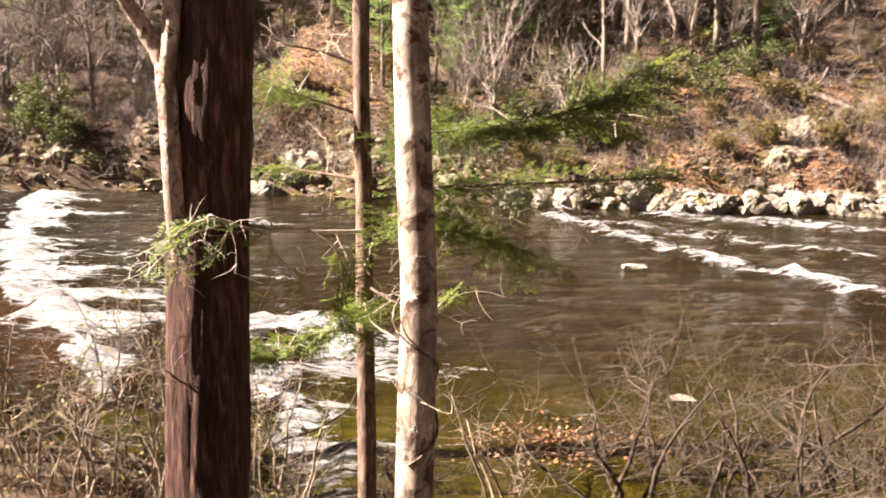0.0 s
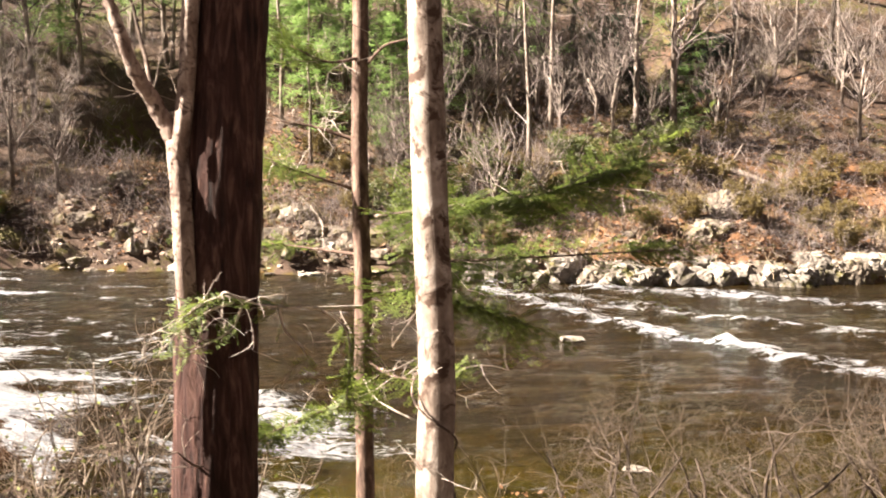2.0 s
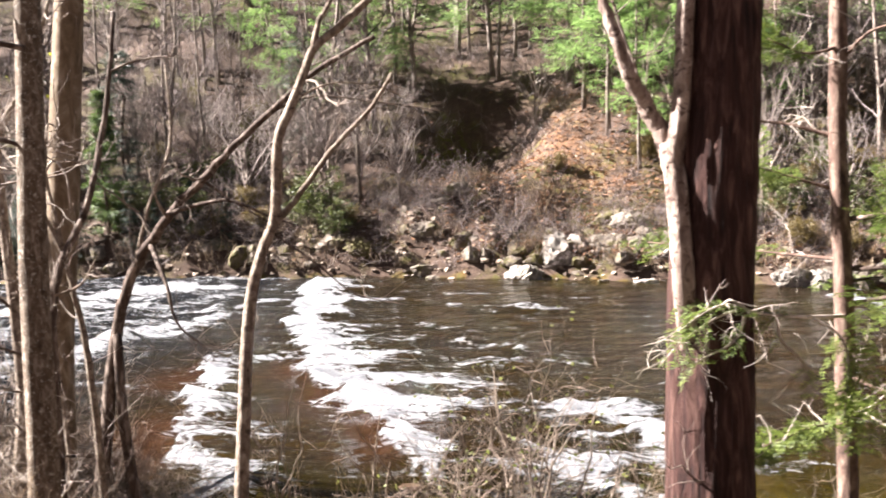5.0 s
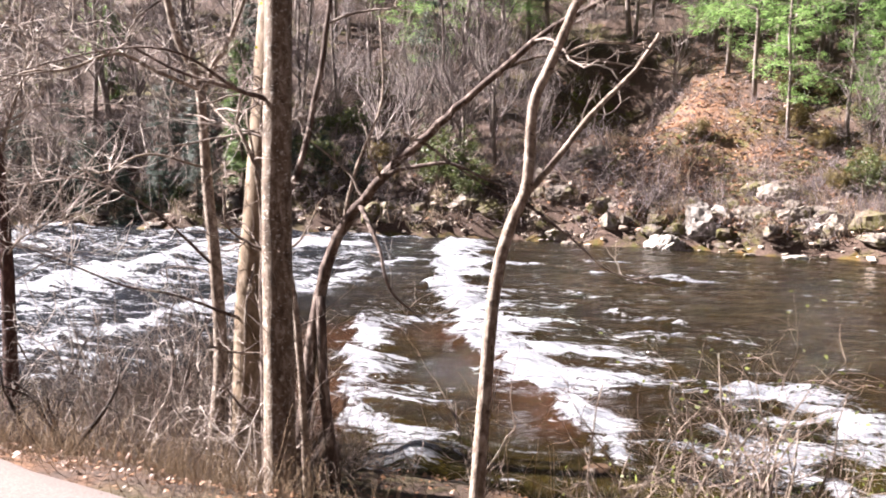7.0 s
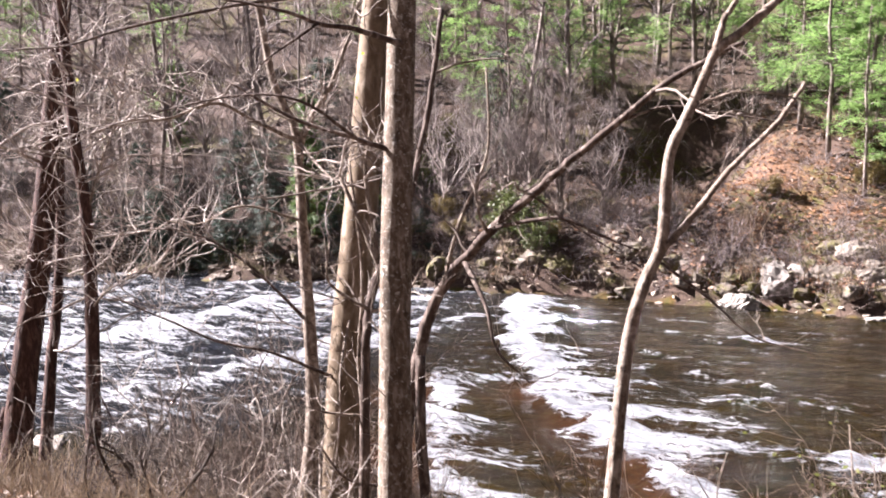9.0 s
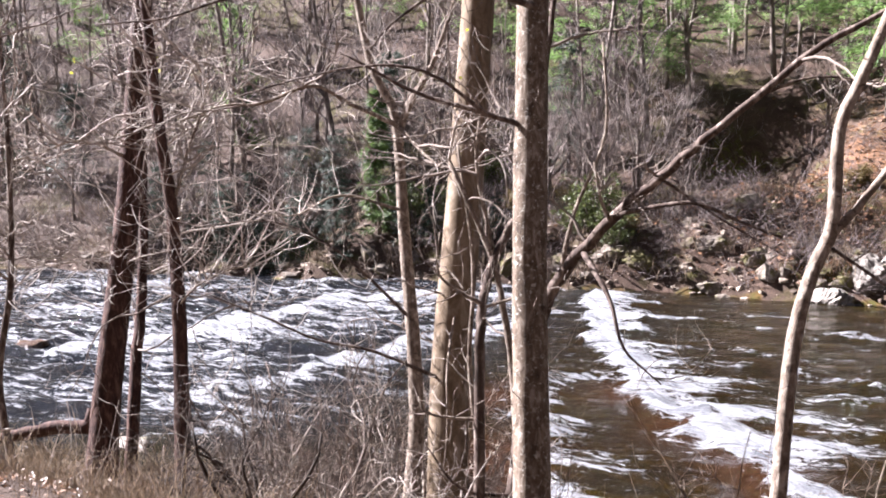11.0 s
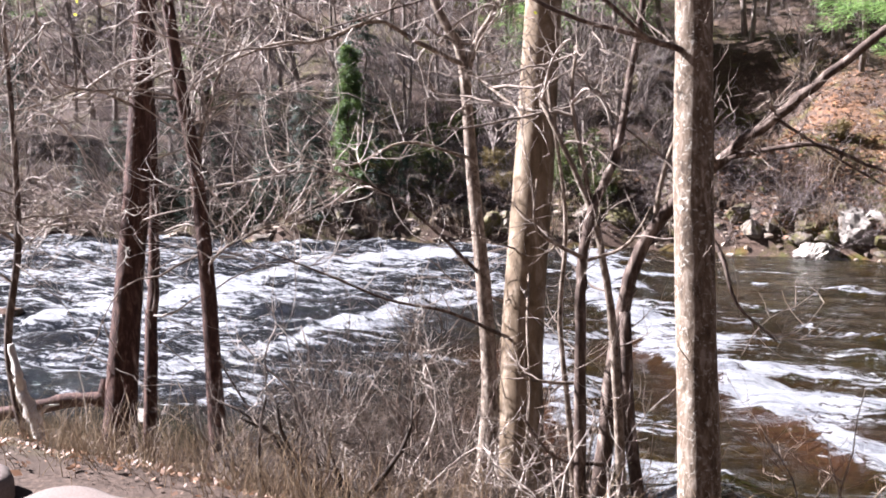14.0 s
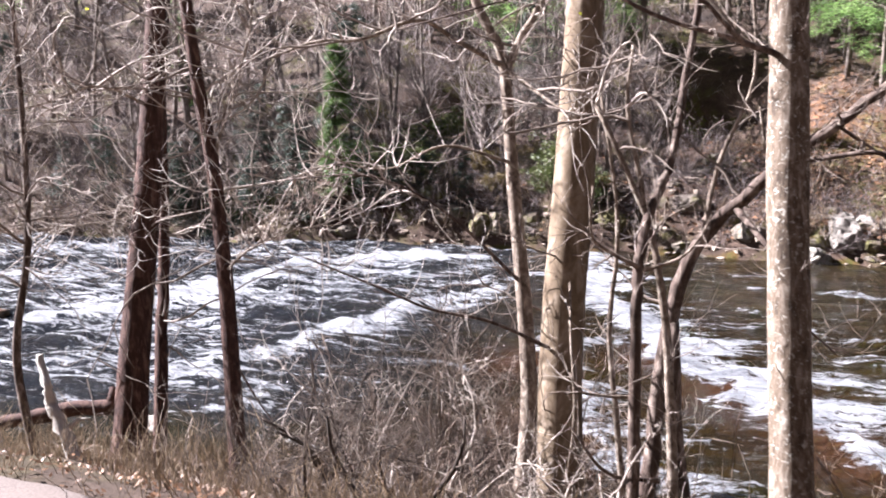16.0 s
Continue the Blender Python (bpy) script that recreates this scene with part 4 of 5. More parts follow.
long_branches([smooth_line([Vector(p) for p in tl[2:8]], 4)] + tls[:3], t2, rng, 9, 1.5, M_TWIG, (-0.5, -0.2), 0.25)
long_branches([at_line], ta, rng, 5, 1.1, M_TWIG, (0, -0.5), 0.3)
long_branches(clines[:5], cl, rng, 8, 1.1, M_TWIG, (0, -0.1), 0.45)

# trees at the water's edge
lt1 = thing("dark_red_tree", (-10.78, 10.12, 0.15), "dark reddish trunk standing at the water's edge", "tree")
part("trunk", trunk_mesh([(-10.78, 10.12, 0.0), (-10.86, 10.5, 1.5), (-10.9, 10.93, 3.2), (-10.88, 11.25, 5.3), (-10.8, 11.7, 8.6)], 0.19, 0.09, 20, 0.08, 0.05, 4.0, 0.35, 71.0), M_REDBARK, lt1)
k1 = limb("stem", [(-10.6, 10.5, 0.0), (-10.75, 10.85, 1.4), (-10.95, 11.3, 2.6), (-11.05, 11.5, 4.4), (-11.2, 11.7, 6.4)], 0.09, 0.045, M_REDBARK, lt1)
k2 = limb("branch", [(-10.92, 11.0, 4.15), (-11.2, 10.5, 4.35), (-11.7, 10.1, 4.14), (-12.4, 9.9, 4.04)], 0.022, 0.007, M_SAPLING, lt1)
k3 = limb("branch", [(-10.95, 10.9, 2.9), (-11.5, 10.4, 2.8), (-12.6, 10.1, 2.7)], 0.015, 0.005, M_SAPLING, lt1)
ltl = smooth_line([(-11.0, 10.8, 1.9), (-10.93, 10.98, 3.2), (-10.86, 11.3, 5.6)], 6)
tips = []
twigs_along([ltl, ltl, k1, k2, k2, k3], lt1, rng, 130, 1.0, 0.0095, 1, material=M_PALETWIG, up=0.1, ends=tips)
small_leaves([p for p, d in tips if p.z > 5.2][:5], lt1, rng, 0.06, M_YELLOW)

lt2 = thing("slim_red_tree", (-9.0, 9.45, 0.3), "slim reddish-brown tree with a fork and thin branches", "tree")
part("trunk", trunk_mesh([(-8.98, 9.42, 0.1), (-9.2, 9.72, 1.2), (-9.42, 10.02, 2.3), (-9.69, 10.3, 3.52), (-9.86, 10.36, 4.3), (-10.04, 10.45, 5.3), (-10.4, 10.6, 7.8)], 0.095, 0.05, 16, 0.08, 0.06, 3.0, 0.25, 81.0), M_REDBARK, lt2)
q1 = limb("limb", [(-9.69, 10.3, 3.5), (-9.55, 10.45, 4.2), (-9.4, 10.6, 4.8), (-9.32, 10.66, 5.5)], 0.026, 0.01, M_SAPLING, lt2)
q2 = limb("branch", [(-9.44, 10.04, 2.4), (-9.1, 9.9, 2.65), (-8.5, 9.7, 2.9), (-7.9, 9.5, 3.0)], 0.015, 0.005, M_SAPLING, lt2)
q3 = limb("branch", [(-9.28, 9.82, 1.6), (-8.9, 9.7, 1.15), (-8.6, 9.6, 0.9)], 0.014, 0.005, M_DARKBARK, lt2)
lt2l = smooth_line([(-9.53, 10.2, 2.2), (-9.86, 10.35, 4.2), (-10.15, 10.55, 6.2)], 6)
twigs_along([lt2l, lt2l, q1, q2], lt2, rng, 110, 0.95, 0.0095, 1, material=M_PALETWIG, up=0.1)

lt3 = thing("thin_shore_tree", (-11.3, 9.29, 0.6), "thin dark tree with a tangle of fine twigs", "tree")
part("trunk", trunk_mesh([(-11.2, 9.25, 0.3), (-11.49, 9.32, 1.49), (-11.43, 9.49, 2.59), (-11.48, 9.60, 3.53), (-11.60, 9.71, 4.64), (-11.73, 9.76, 6.2)], 0.05, 0.02, 12, 0.1, 0.06, 3.0, 0.2, 91.0), M_DARKBARK, lt3)
u1 = smooth_line([(-11.45, 9.4, 2.0), (-11.48, 9.6, 3.5), (-11.7, 9.75, 6.0)], 6)
twigs_along([u1], lt3, rng, 80, 1.1, 0.008, 1, material=M_TWIG, up=0.2)

br = random.Random(66)
long_branches([ltl, k1, k2], lt1, br, 16, 2.2, M_PALETWIG, (-0.2, -0.3))
long_branches([lt2l, q1], lt2, br, 16, 2.0, M_PALETWIG, (0.0, -0.3))
long_branches([lt2l], lt2, br, 6, 2.2, M_TWIG, (0.3, -0.3))
long_branches([u1], lt3, br, 10, 1.8, M_TWIG, (0.0, 0.0))


# ---------------------------------------------------------------- shrubs on the near bank
def shrub(place, rng, stems, height, spread, material, label, lean=(0, 0), leafy=False):
    ob = thing("bare_shrub", place, label, "shrub", "bare shrubs on the near bank")
    lines = []
    for k in range(stems):
        a = rng.uniform(0, 6.283)
        d = Vector((math.cos(a) * spread * rng.uniform(0.3, 1.0) + lean[0] * 0.6, math.sin(a) * spread * 0.7 * rng.uniform(0.3, 1.0) + lean[1] * 0.6, 1)).normalized()
        p, pts = Vector((place[0] + math.cos(a) * 0.07, place[1] + math.sin(a) * 0.07, place[2] - 0.1)), []
        run = height * rng.uniform(0.8, 1.35) / 7
        for i in range(8):
            pts.append(p)
            d = (d + rand_dir(rng) * 0.34 + Vector((0, 0, 0.05))).normalized()
            p = p + d * run
        r = rng.uniform(0.026, 0.044) if material is M_SHRUBBARK else rng.uniform(0.013, 0.024)
        m = Mesh()
        m.tube(pts, taper(8, r, r * 0.25), 6, 0.1, rng)
        CARRIER[id(pts)] = (pts, part("stem", m, material, ob))
        lines.append(pts)
    tips = []
    dark = material is M_SHRUBBARK
    twigs_along(lines, ob, rng, stems * (7 if dark else 7), height * (0.6 if dark else 0.45), 0.0085 if dark else 0.006, 2 if dark else 1, up=0.0 if dark else 0.1, material=M_SHRUBTWIG if dark else M_PALETWIG if material is M_PALETWIG else M_BRUSH, lo=0.3 if dark else 0.2, kids=4 if dark else 5, ends=tips)
    if leafy:
        small_leaves([p for p, d in tips[::3]], ob, rng, 0.05, M_SPROUT)
    return ob


shrub_rows = []
shrub_rows += [(3.7, 8.0, 5, 1.5, 1.1, (0.1, 0.2), M_SHRUBBARK), (4.7, 8.3, 6, 1.7, 1.4, (0.5, 0.3), M_SHRUBBARK), (5.9, 8.2, 6, 1.7, 1.5, (0.4, 0.1), M_SHRUBBARK)]
shrub_rows += [(2.7, 7.9, 4, 1.2, 0.7, (0, 0), M_SAPLING), (4.2, 8.7, 6, 1.5, 1.4, (0.3, 0.1), M_SHRUBBARK), (6.6, 8.7, 6, 1.6, 1.5, (0.5, 0), M_SHRUBBARK), (5.2, 7.6, 5, 1.3, 1.2, (-0.2, 0.1), M_SHRUBBARK), (-1.3, 8.3, 5, 1.5, 0.6, (0.1, 0), M_SAPLING), (-0.3, 8.5, 4, 1.6, 0.6, (0.2, 0), M_SAPLING)]
shrub_rows += [(-3.3, 8.9, 4, 1.5, 0.5, (0.1, 0), M_SAPLING), (0.6, 7.8, 4, 1.1, 0.5, (-0.1, 0), M_SAPLING), (7.2, 7.8, 6, 1.6, 1.4, (0.1, 0), M_SHRUBBARK), (-0.9, 7.2, 4, 1.3, 0.6, (0.1, 0), M_SAPLING), (-0.5, 7.8, 5, 1.4, 0.8, (0.1, 0), M_SAPLING)]
shrub_rows += [(-1.0, 8.9, 5, 1.7, 0.7, (0, 0), M_SAPLING), (-0.1, 9.0, 5, 1.6, 0.7, (0.1, 0), M_SAPLING), (-1.8, 8.3, 4, 1.3, 0.6, (0.1, 0), M_SAPLING), (-0.6, 8.3, 5, 1.7, 0.8, (0.1, 0), M_SAPLING)]
shrub_rows += [(-1.4, 7.7, 4, 1.2, 0.7, (0, 0), M_SAPLING), (0.8, 7.0, 4, 1.0, 0.6, (0, 0), M_SAPLING)]
shrub_rows += [(-7.0, 10.0, 6, 1.8, 1.0, (0, 0), M_BRUSH), (-7.9, 9.7, 6, 1.7, 0.9, (0, 0), M_BRUSH), (-6.8, 9.1, 6, 1.6, 0.8, (0, 0), M_BRUSH)]
shrub_rows += [(-7.4, 8.3, 5, 1.2, 0.7, (0, 0), M_SHRUBBARK), (-6.3, 10.5, 6, 1.5, 0.9, (0, 0), M_BRUSH)]
shrub_rows += [(-5.4, 9.6, 4, 1.2, 0.6, (0, 0), M_SAPLING)]
shrub_rows += [(-6.1, 7.6, 4, 0.9, 0.5, (0, 0), M_BRUSH), (-5.8, 8.7, 4, 1.3, 0.7, (0, 0), M_PALETWIG), (-6.7, 8.2, 4, 1.2, 0.8, (0, 0), M_PALETWIG), (-7.6, 9.0, 5, 1.5, 0.8, (0, 0), M_PALETWIG)]
shrub_rows += [(-6.4, 9.7, 5, 1.5, 0.8, (0, 0), M_PALETWIG), (-5.2, 7.9, 4, 1.0, 0.6, (0, 0), M_PALETWIG), (-7.0, 10.6, 5, 1.3, 0.9, (0, 0), M_PALETWIG)]
shrub_rows += [(1.9, 7.4, 4, 0.9, 0.6, (0, 0), M_SHRUBBARK), (-6.6, 7.0, 5, 1.0, 0.7, (0, 0), M_SHRUBBARK)]
for x, y, st, h, sp_, lean, mat in shrub_rows:
    leafy = -1.5 < x < 1
    shrub((x, y, land(x, y)), random.Random(int(x * 100 + y * 7)), st, h, sp_, mat,
          "crooked pale-stemmed shrub with a few yellow-green leaves" if leafy else "leafless shrub with crooked pale stems" if mat is M_SAPLING else "leafless brown thicket shrub with fine twigs" if mat is M_BRUSH else "leafless shrub with pale crossing stems in the thicket" if mat is M_PALETWIG else "leafless dark-stemmed shrub with wide crooked branches", lean, leafy)


def strand_field(name, places, height, spread, per, thick, rng, material, label, category, bend=0.35):
    """Many fine curved stems fanning out of clumps, as one object."""
    v, f = [], []
    for x, y, z, s in places:
        for _ in range(per):
            a, lean = rng.uniform(0, 6.283), rng.uniform(0.05, 1) * spread * s
            h = height * s * rng.uniform(0.45, 1.15)
            bx, by = x + rng.gauss(0, 0.22 * s), y + rng.gauss(0, 0.22 * s)
            tx, ty = math.cos(a) * lean, math.sin(a) * lean
            kx, ky = rng.gauss(0, bend * h * 0.3), rng.gauss(0, bend * h * 0.3)
            pts = [(bx, by, z - 0.08), (bx + tx * 0.3 + kx, by + ty * 0.3 + ky, z + h * 0.45), (bx + tx * 0.75 + kx * 0.4, by + ty * 0.75 + ky, z + h * 0.8), (bx + tx * 1.1, by + ty * 1.1, z + h)]
            i = len(v)
            for (px_, py_, pz_), r in zip(pts, (thick, thick * 0.75, thick * 0.5, thick * 0.2)):
                r *= s
                v += [(px_ + r, py_, pz_), (px_ - r * 0.5, py_ + r * 0.87, pz_), (px_ - r * 0.5, py_ - r * 0.87, pz_)]
            for k in range(3):
                for j in range(3):
                    a0, b0 = i + k * 3 + j, i + k * 3 + (j + 1) % 3
                    f.append((a0, b0, b0 + 3, a0 + 3))
    m = Mesh()
    m.v, m.f = v, f
    return single(name, m, material, label, category, kind="stuff")


def brush_clumps(name, places, height, thick, rng, label, stems, material):
    """Tangled bare clumps, a few shapes turned and set out many times, as one object."""
    kinds = []
    for k in range(7):
        m, r = Mesh(), random.Random(40 + k)
        for _ in range(stems // 4):
            a = r.uniform(0, 6.283)
            grow(m, (r.gauss(0, 0.18), r.gauss(0, 0.18), -0.08), (math.cos(a) * r.uniform(0.3, 1.8), math.sin(a) * r.uniform(0.3, 1.8), 1), height * r.uniform(0.45, 0.9), thick, 1, r, 4, 0.1, 0.42, 3, None, 2)
        kinds.append((np.array(m.v), m.f))
    v, f, base = [], [], 0
    for x, y, z, s in places:
        kv, kf = rng.choice(kinds)
        a = rng.uniform(0, 6.283)
        c, d = math.cos(a) * s, math.sin(a) * s
        w = np.column_stack((kv[:, 0] * c - kv[:, 1] * d + x, kv[:, 0] * d + kv[:, 1] * c + y, kv[:, 2] * s * rng.uniform(0.6, 1.1) + z))
        v.append(w)
        f += [tuple(i + base for i in face) for face in kf]
        base += len(kv)
    m = Mesh()
    m.v, m.f = np.concatenate(v).tolist(), f
    return single(name, m, material, label, "brush", kind="stuff")


rng = random.Random(12)
places = []
for k in range(760):
    x = rng.uniform(-13.5, 9) if k < 330 else rng.uniform(-12.5, -3.5)
    y = near_shore(x) - rng.uniform(0.15, 5.2)
    if y < 5.2 or (-4.9 < x < -1.9 and y > 8.0):
        continue
    places.append((x, y, land(x, y), rng.uniform(0.5, 1.2)))
for _ in range(420):
    x = rng.uniform(-13, -3)
    y = path_edge(x) + rng.uniform(0.05, 1.1)
    places.append((x, y, land(x, y), rng.uniform(0.35, 0.8)))
strand_field("dry_grass", places, 0.42, 0.34, 9, 0.0035, rng, M_STRAW, "dry straw-coloured grass and weed stalks on the bank", "grass", 0.9)
places = []
for _ in range(70):
    x, y = rng.uniform(-2.6, 0.7), rng.uniform(5.6, 9.0)
    places.append((x, y, land(x, y), rng.uniform(0.6, 1.2)))
strand_field("weed_stalks", places, 0.85, 0.3, 4, 0.005, rng, M_STRAW, "tall dry weed stalks below the big hemlock", "weeds")
places = []
for _ in range(260):
    x = rng.gauss(-6.9, 1.1)
    y = near_shore(x) - abs(rng.gauss(0, 1.7)) - 0.1
    places.append((x, y, land(x, y), rng.uniform(0.5, 1.25)))
brush_clumps("thicket", places, 1.25, 0.0075, rng, "dense leafless brown thicket at the water's edge", 28, M_BRUSH)

m = Mesh()
for _ in range(3200):
    x = rng.uniform(-13, -3)
    y = path_edge(x) + rng.uniform(0.02, 1.2)
    z, a, s = land(x, y) + 0.015, rng.uniform(0, 6.283), rng.uniform(0.015, 0.04)
    m.blade((x, y, z), (x + math.cos(a) * s, y + math.sin(a) * s, z + rng.uniform(0, 0.02)), s * 0.3, Vector((rng.gauss(0, 0.4), rng.gauss(0, 0.4), 1)))
for _ in range(7000):
    x = rng.uniform(-13, 9)
    y = near_shore(x) - abs(rng.gauss(0, 3.0)) - 0.05
    if y < 3.2:
        continue
    z = land(x, y) + 0.012
    a, s = rng.uniform(0, 6.283), rng.uniform(0.03, 0.065)
    m.blade((x, y, z), (x + math.cos(a) * s, y + math.sin(a) * s, z + rng.uniform(0, 0.03)), s * 0.35, Vector((rng.gauss(0, 0.4), rng.gauss(0, 0.4), 1)))
for _ in range(900):
    x, y = rng.gauss(3.4, 0.5), rng.gauss(9.75, 0.3)
    z = max(land(x, y), 0.03) + 0.012
    a, s = rng.uniform(0, 6.283), rng.uniform(0.03, 0.07)
    m.blade((x, y, z), (x + math.cos(a) * s, y + math.sin(a) * s, z + rng.uniform(0, 0.04)), s * 0.4, Vector((rng.gauss(0, 0.4), rng.gauss(0, 0.4), 1)))
far_leaves = Mesh()
for _ in range(16000):
    x = rng.uniform(3, 26) if rng.random() < 0.6 else rng.gauss(-1.5, 3.5)
    y = far_shore(x) + abs(rng.gauss(0, 6)) + 0.4
    z = land(x, y) + 0.03
    a, s = rng.uniform(0, 6.283), rng.uniform(0.08, 0.2)
    far_leaves.blade((x, y, z), (x + math.cos(a) * s, y + math.sin(a) * s, z + rng.uniform(0, 0.08)), s * 0.35, Vector((rng.gauss(0, 0.5), rng.gauss(-0.3, 0.5), 1)))
single("far_leaf_litter", far_leaves, M_FALLEN, "drifts of fallen leaves on the far slope", "leaves", kind="stuff", smooth=False)
single("leaf_litter", m, M_FALLEN, "fallen brown and orange leaves on the near bank", "leaves", kind="stuff", smooth=False)


# ---------------------------------------------------------------- stones
def boulder(seed, size, flat=1.0, fine=True):
    """A broken, angular stone: the hull of random points with worn edges."""
    r = random.Random(int(seed * 1000) + 5)
    bm = bmesh.new()
    for _ in range(22 if fine else 11):
        d = rand_dir(r) * r.uniform(0.8, 1.08)
        bm.verts.new((d.x * size[0], d.y * size[1], min(d.z, 0.72 * flat) * size[2]))
    hull = bmesh.ops.convex_hull(bm, input=bm.verts)
    bmesh.ops.delete(bm, geom=[g for g in hull["geom_interior"] if isinstance(g, bmesh.types.BMVert)], context="VERTS")
    if fine:
        bmesh.ops.bevel(bm, geom=list(bm.edges), offset=min(size) * 0.09, segments=2, affect="EDGES", profile=0.6, clamp_overlap=True)
    bmesh.ops.triangulate(bm, faces=bm.faces)
    if fine:
        bmesh.ops.subdivide_edges(bm, edges=[e for e in bm.edges if e.calc_length() > max(size) * 0.3], cuts=2, use_grid_fill=True)
    bmesh.ops.triangulate(bm, faces=bm.faces)
    big = fine and max(size) > 0.65
    if big:
        bmesh.ops.subdivide_edges(bm, edges=list(bm.edges), cuts=2, use_grid_fill=True)
    for v in bm.verts:
        q = v.co / max(size)
        if big:
            v.co *= 1 + 0.1 * noise.noise(q * 9.0 + Vector((seed, seed, 0))) + 0.05 * noise.noise(q * 21.0)
        v.co *= 1 + 0.16 * noise.noise(q * 2.2 + Vector((seed, 0, 0))) + 0.1 * noise.noise(q * 6.0 + Vector((0, seed, 0)))
    me = bpy.data.meshes.new("boulder")
    bm.to_mesh(me)
    bm.free()
    return me


def put_boulder(name, place, size, material, label, group, seed, turn=0.0, flat=1.0):
    me = boulder(seed, size, flat)
    me.materials.append(material)
    ob = new(name, me)
    ob.matrix_world = pose(*place, 0, 0, turn)
    return tagged(ob, label, "rock", group)


# pale outcrop on the far shore
OUTCROP = ((-2.75, 30.5, 0.0, 0.85, 0.6, 0.62), (-1.75, 30.95, 0.5, 0.55, 0.6, 1.05), (-1.2, 31.2, 0.7, 0.55, 0.5, 0.75), (-0.6, 30.9, 0.1, 0.7, 0.6, 0.5), (0.4, 30.6, 0.0, 0.6, 0.6, 0.5), (1.7, 30.9, 0.35, 1.0, 0.9, 0.8))
for k, (x, y, z, sx, sy, sz) in enumerate(OUTCROP):
    put_boulder("shore_boulder", (x, y, z), (sx, sy, sz), M_PALESTONE, "pale sunlit boulder at the far waterline", "far shore rocks", k * 1.7 + 2, k * 40)
for k in range(130):
    r = random.Random(300 + k)
    x = -30 + k * 0.39 + r.uniform(-0.6, 0.6)
    y = far_shore(x) + r.uniform(-0.2, 1.5)
    s = 0.1 + 0.42 * r.random() ** 3
    put_boulder("shore_rock", (x, y, land(x, y) - s * 0.25), (s * r.uniform(0.9, 2.0), s * r.uniform(0.8, 1.3), s * r.uniform(0.5, 1.0)),
                M_PALESTONE if (x > 6 and r.random() < 0.5) else M_BANKSTONE, "rough weathered rock on the far bank", "far shore rocks", k * 0.93, r.uniform(0, 360))
for k in range(60):
    r = random.Random(700 + k)
    x = 5.2 + k * 0.26 + r.uniform(-0.25, 0.25)
    y = far_shore(x) + r.uniform(-0.05, 0.45)
    w = 0.16 + 0.5 * r.random() ** 1.5
    put_boulder("ledge_rock", (x, y, r.uniform(-0.05, 0.25)), (w * r.uniform(1.0, 1.9), 0.4, 0.2 + w * r.uniform(0.5, 1.1)), M_PALESTONE if r.random() < 0.6 else M_BANKSTONE, "rough pale ledge rock at the far waterline", "far shore rocks", k * 1.37 + 0.3, r.uniform(-35, 35))
for k in range(80):
    r = random.Random(1500 + k)
    x = -17 + k * 0.27 + r.uniform(-0.4, 0.4)
    y = far_shore(x) + 0.5 + 3.2 * r.random() ** 1.4
    w = 0.14 + 0.42 * r.random() ** 2
    put_boulder("bank_rock", (x, y, land(x, y) - w * 0.1), (w * r.uniform(1.0, 1.6), w, w * r.uniform(0.7, 1.2)), M_MOSSSTONE if r.random() < 0.6 else M_BANKSTONE, "mossy brown rock in the far bank", "far shore rocks", k * 0.77 + 9.1, r.uniform(0, 360))
for k, (x, y, z, sx, sy, sz, mt) in enumerate(((12.7, 28.6, 1.2, 1.1, 0.8, 0.8, 1), (13.8, 29.6, 2.0, 1.0, 0.8, 0.8, 1), (12.0, 27.9, 0.7, 0.45, 0.4, 0.35, 1), (15.8, 27.6, 0.5, 0.9, 0.6, 0.5, 0), (8.5, 28.0, 0.4, 1.0, 0.6, 0.5, 0), (10.0, 27.5, 0.35, 1.0, 0.6, 0.45, 0), (17.5, 27.4, 0.5, 1.2, 0.6, 0.5, 0))):
    put_boulder("bank_boulder", (x, y, z), (sx, sy, sz), M_BANKSTONE if mt else M_PALESTONE, "grey mossy boulder low on the far slope" if mt else "pale sunlit rock ledge at the far waterline", "far shore rocks", k * 2.3 + 5, k * 55)
for k, (x, y, z, sx, sy, sz) in enumerate(((-0.2, 31.3, 0.9, 0.9, 0.5, 0.5), (1.0, 31.2, 0.95, 0.8, 0.5, 0.45), (2.4, 30.9, 0.8, 0.9, 0.5, 0.5), (3.6, 30.5, 0.6, 0.7, 0.5, 0.55))):
    put_boulder("ledge_rock", (x, y, z), (sx, sy, sz), M_BANKSTONE, "grey overhanging ledge rock above the far waterline", "far shore rocks", k * 1.9 + 3, k * 25)
rubble = Mesh()
r = random.Random(88)
shapes = []
for k in range(8):
    me = boulder(k * 3.3 + 1.2, (1.0, 0.8, 0.55), 1.0, False)
    shapes.append((np.array([tuple(q.co) for q in me.vertices]), [tuple(p.vertices) for p in me.polygons]))
    bpy.data.meshes.remove(me)
bits, faces, count = [], [], 0
for _ in range(3000):
    x = r.uniform(-31, 20)
    y = far_shore(x) - 0.3 + 2.8 * r.random() ** 1.7
    s, a = 0.05 + 0.17 * r.random() ** 2, r.uniform(0, 6.283)
    kv, kf = r.choice(shapes)
    c, d = math.cos(a) * s, math.sin(a) * s
    bits.append(np.column_stack((kv[:, 0] * c - kv[:, 1] * d + x, kv[:, 0] * d + kv[:, 1] * c + y, kv[:, 2] * s + land(x, y))))
    faces += [tuple(i + count for i in f) for f in kf]
    count += len(kv)
rubble.v, rubble.f = np.concatenate(bits).tolist(), faces
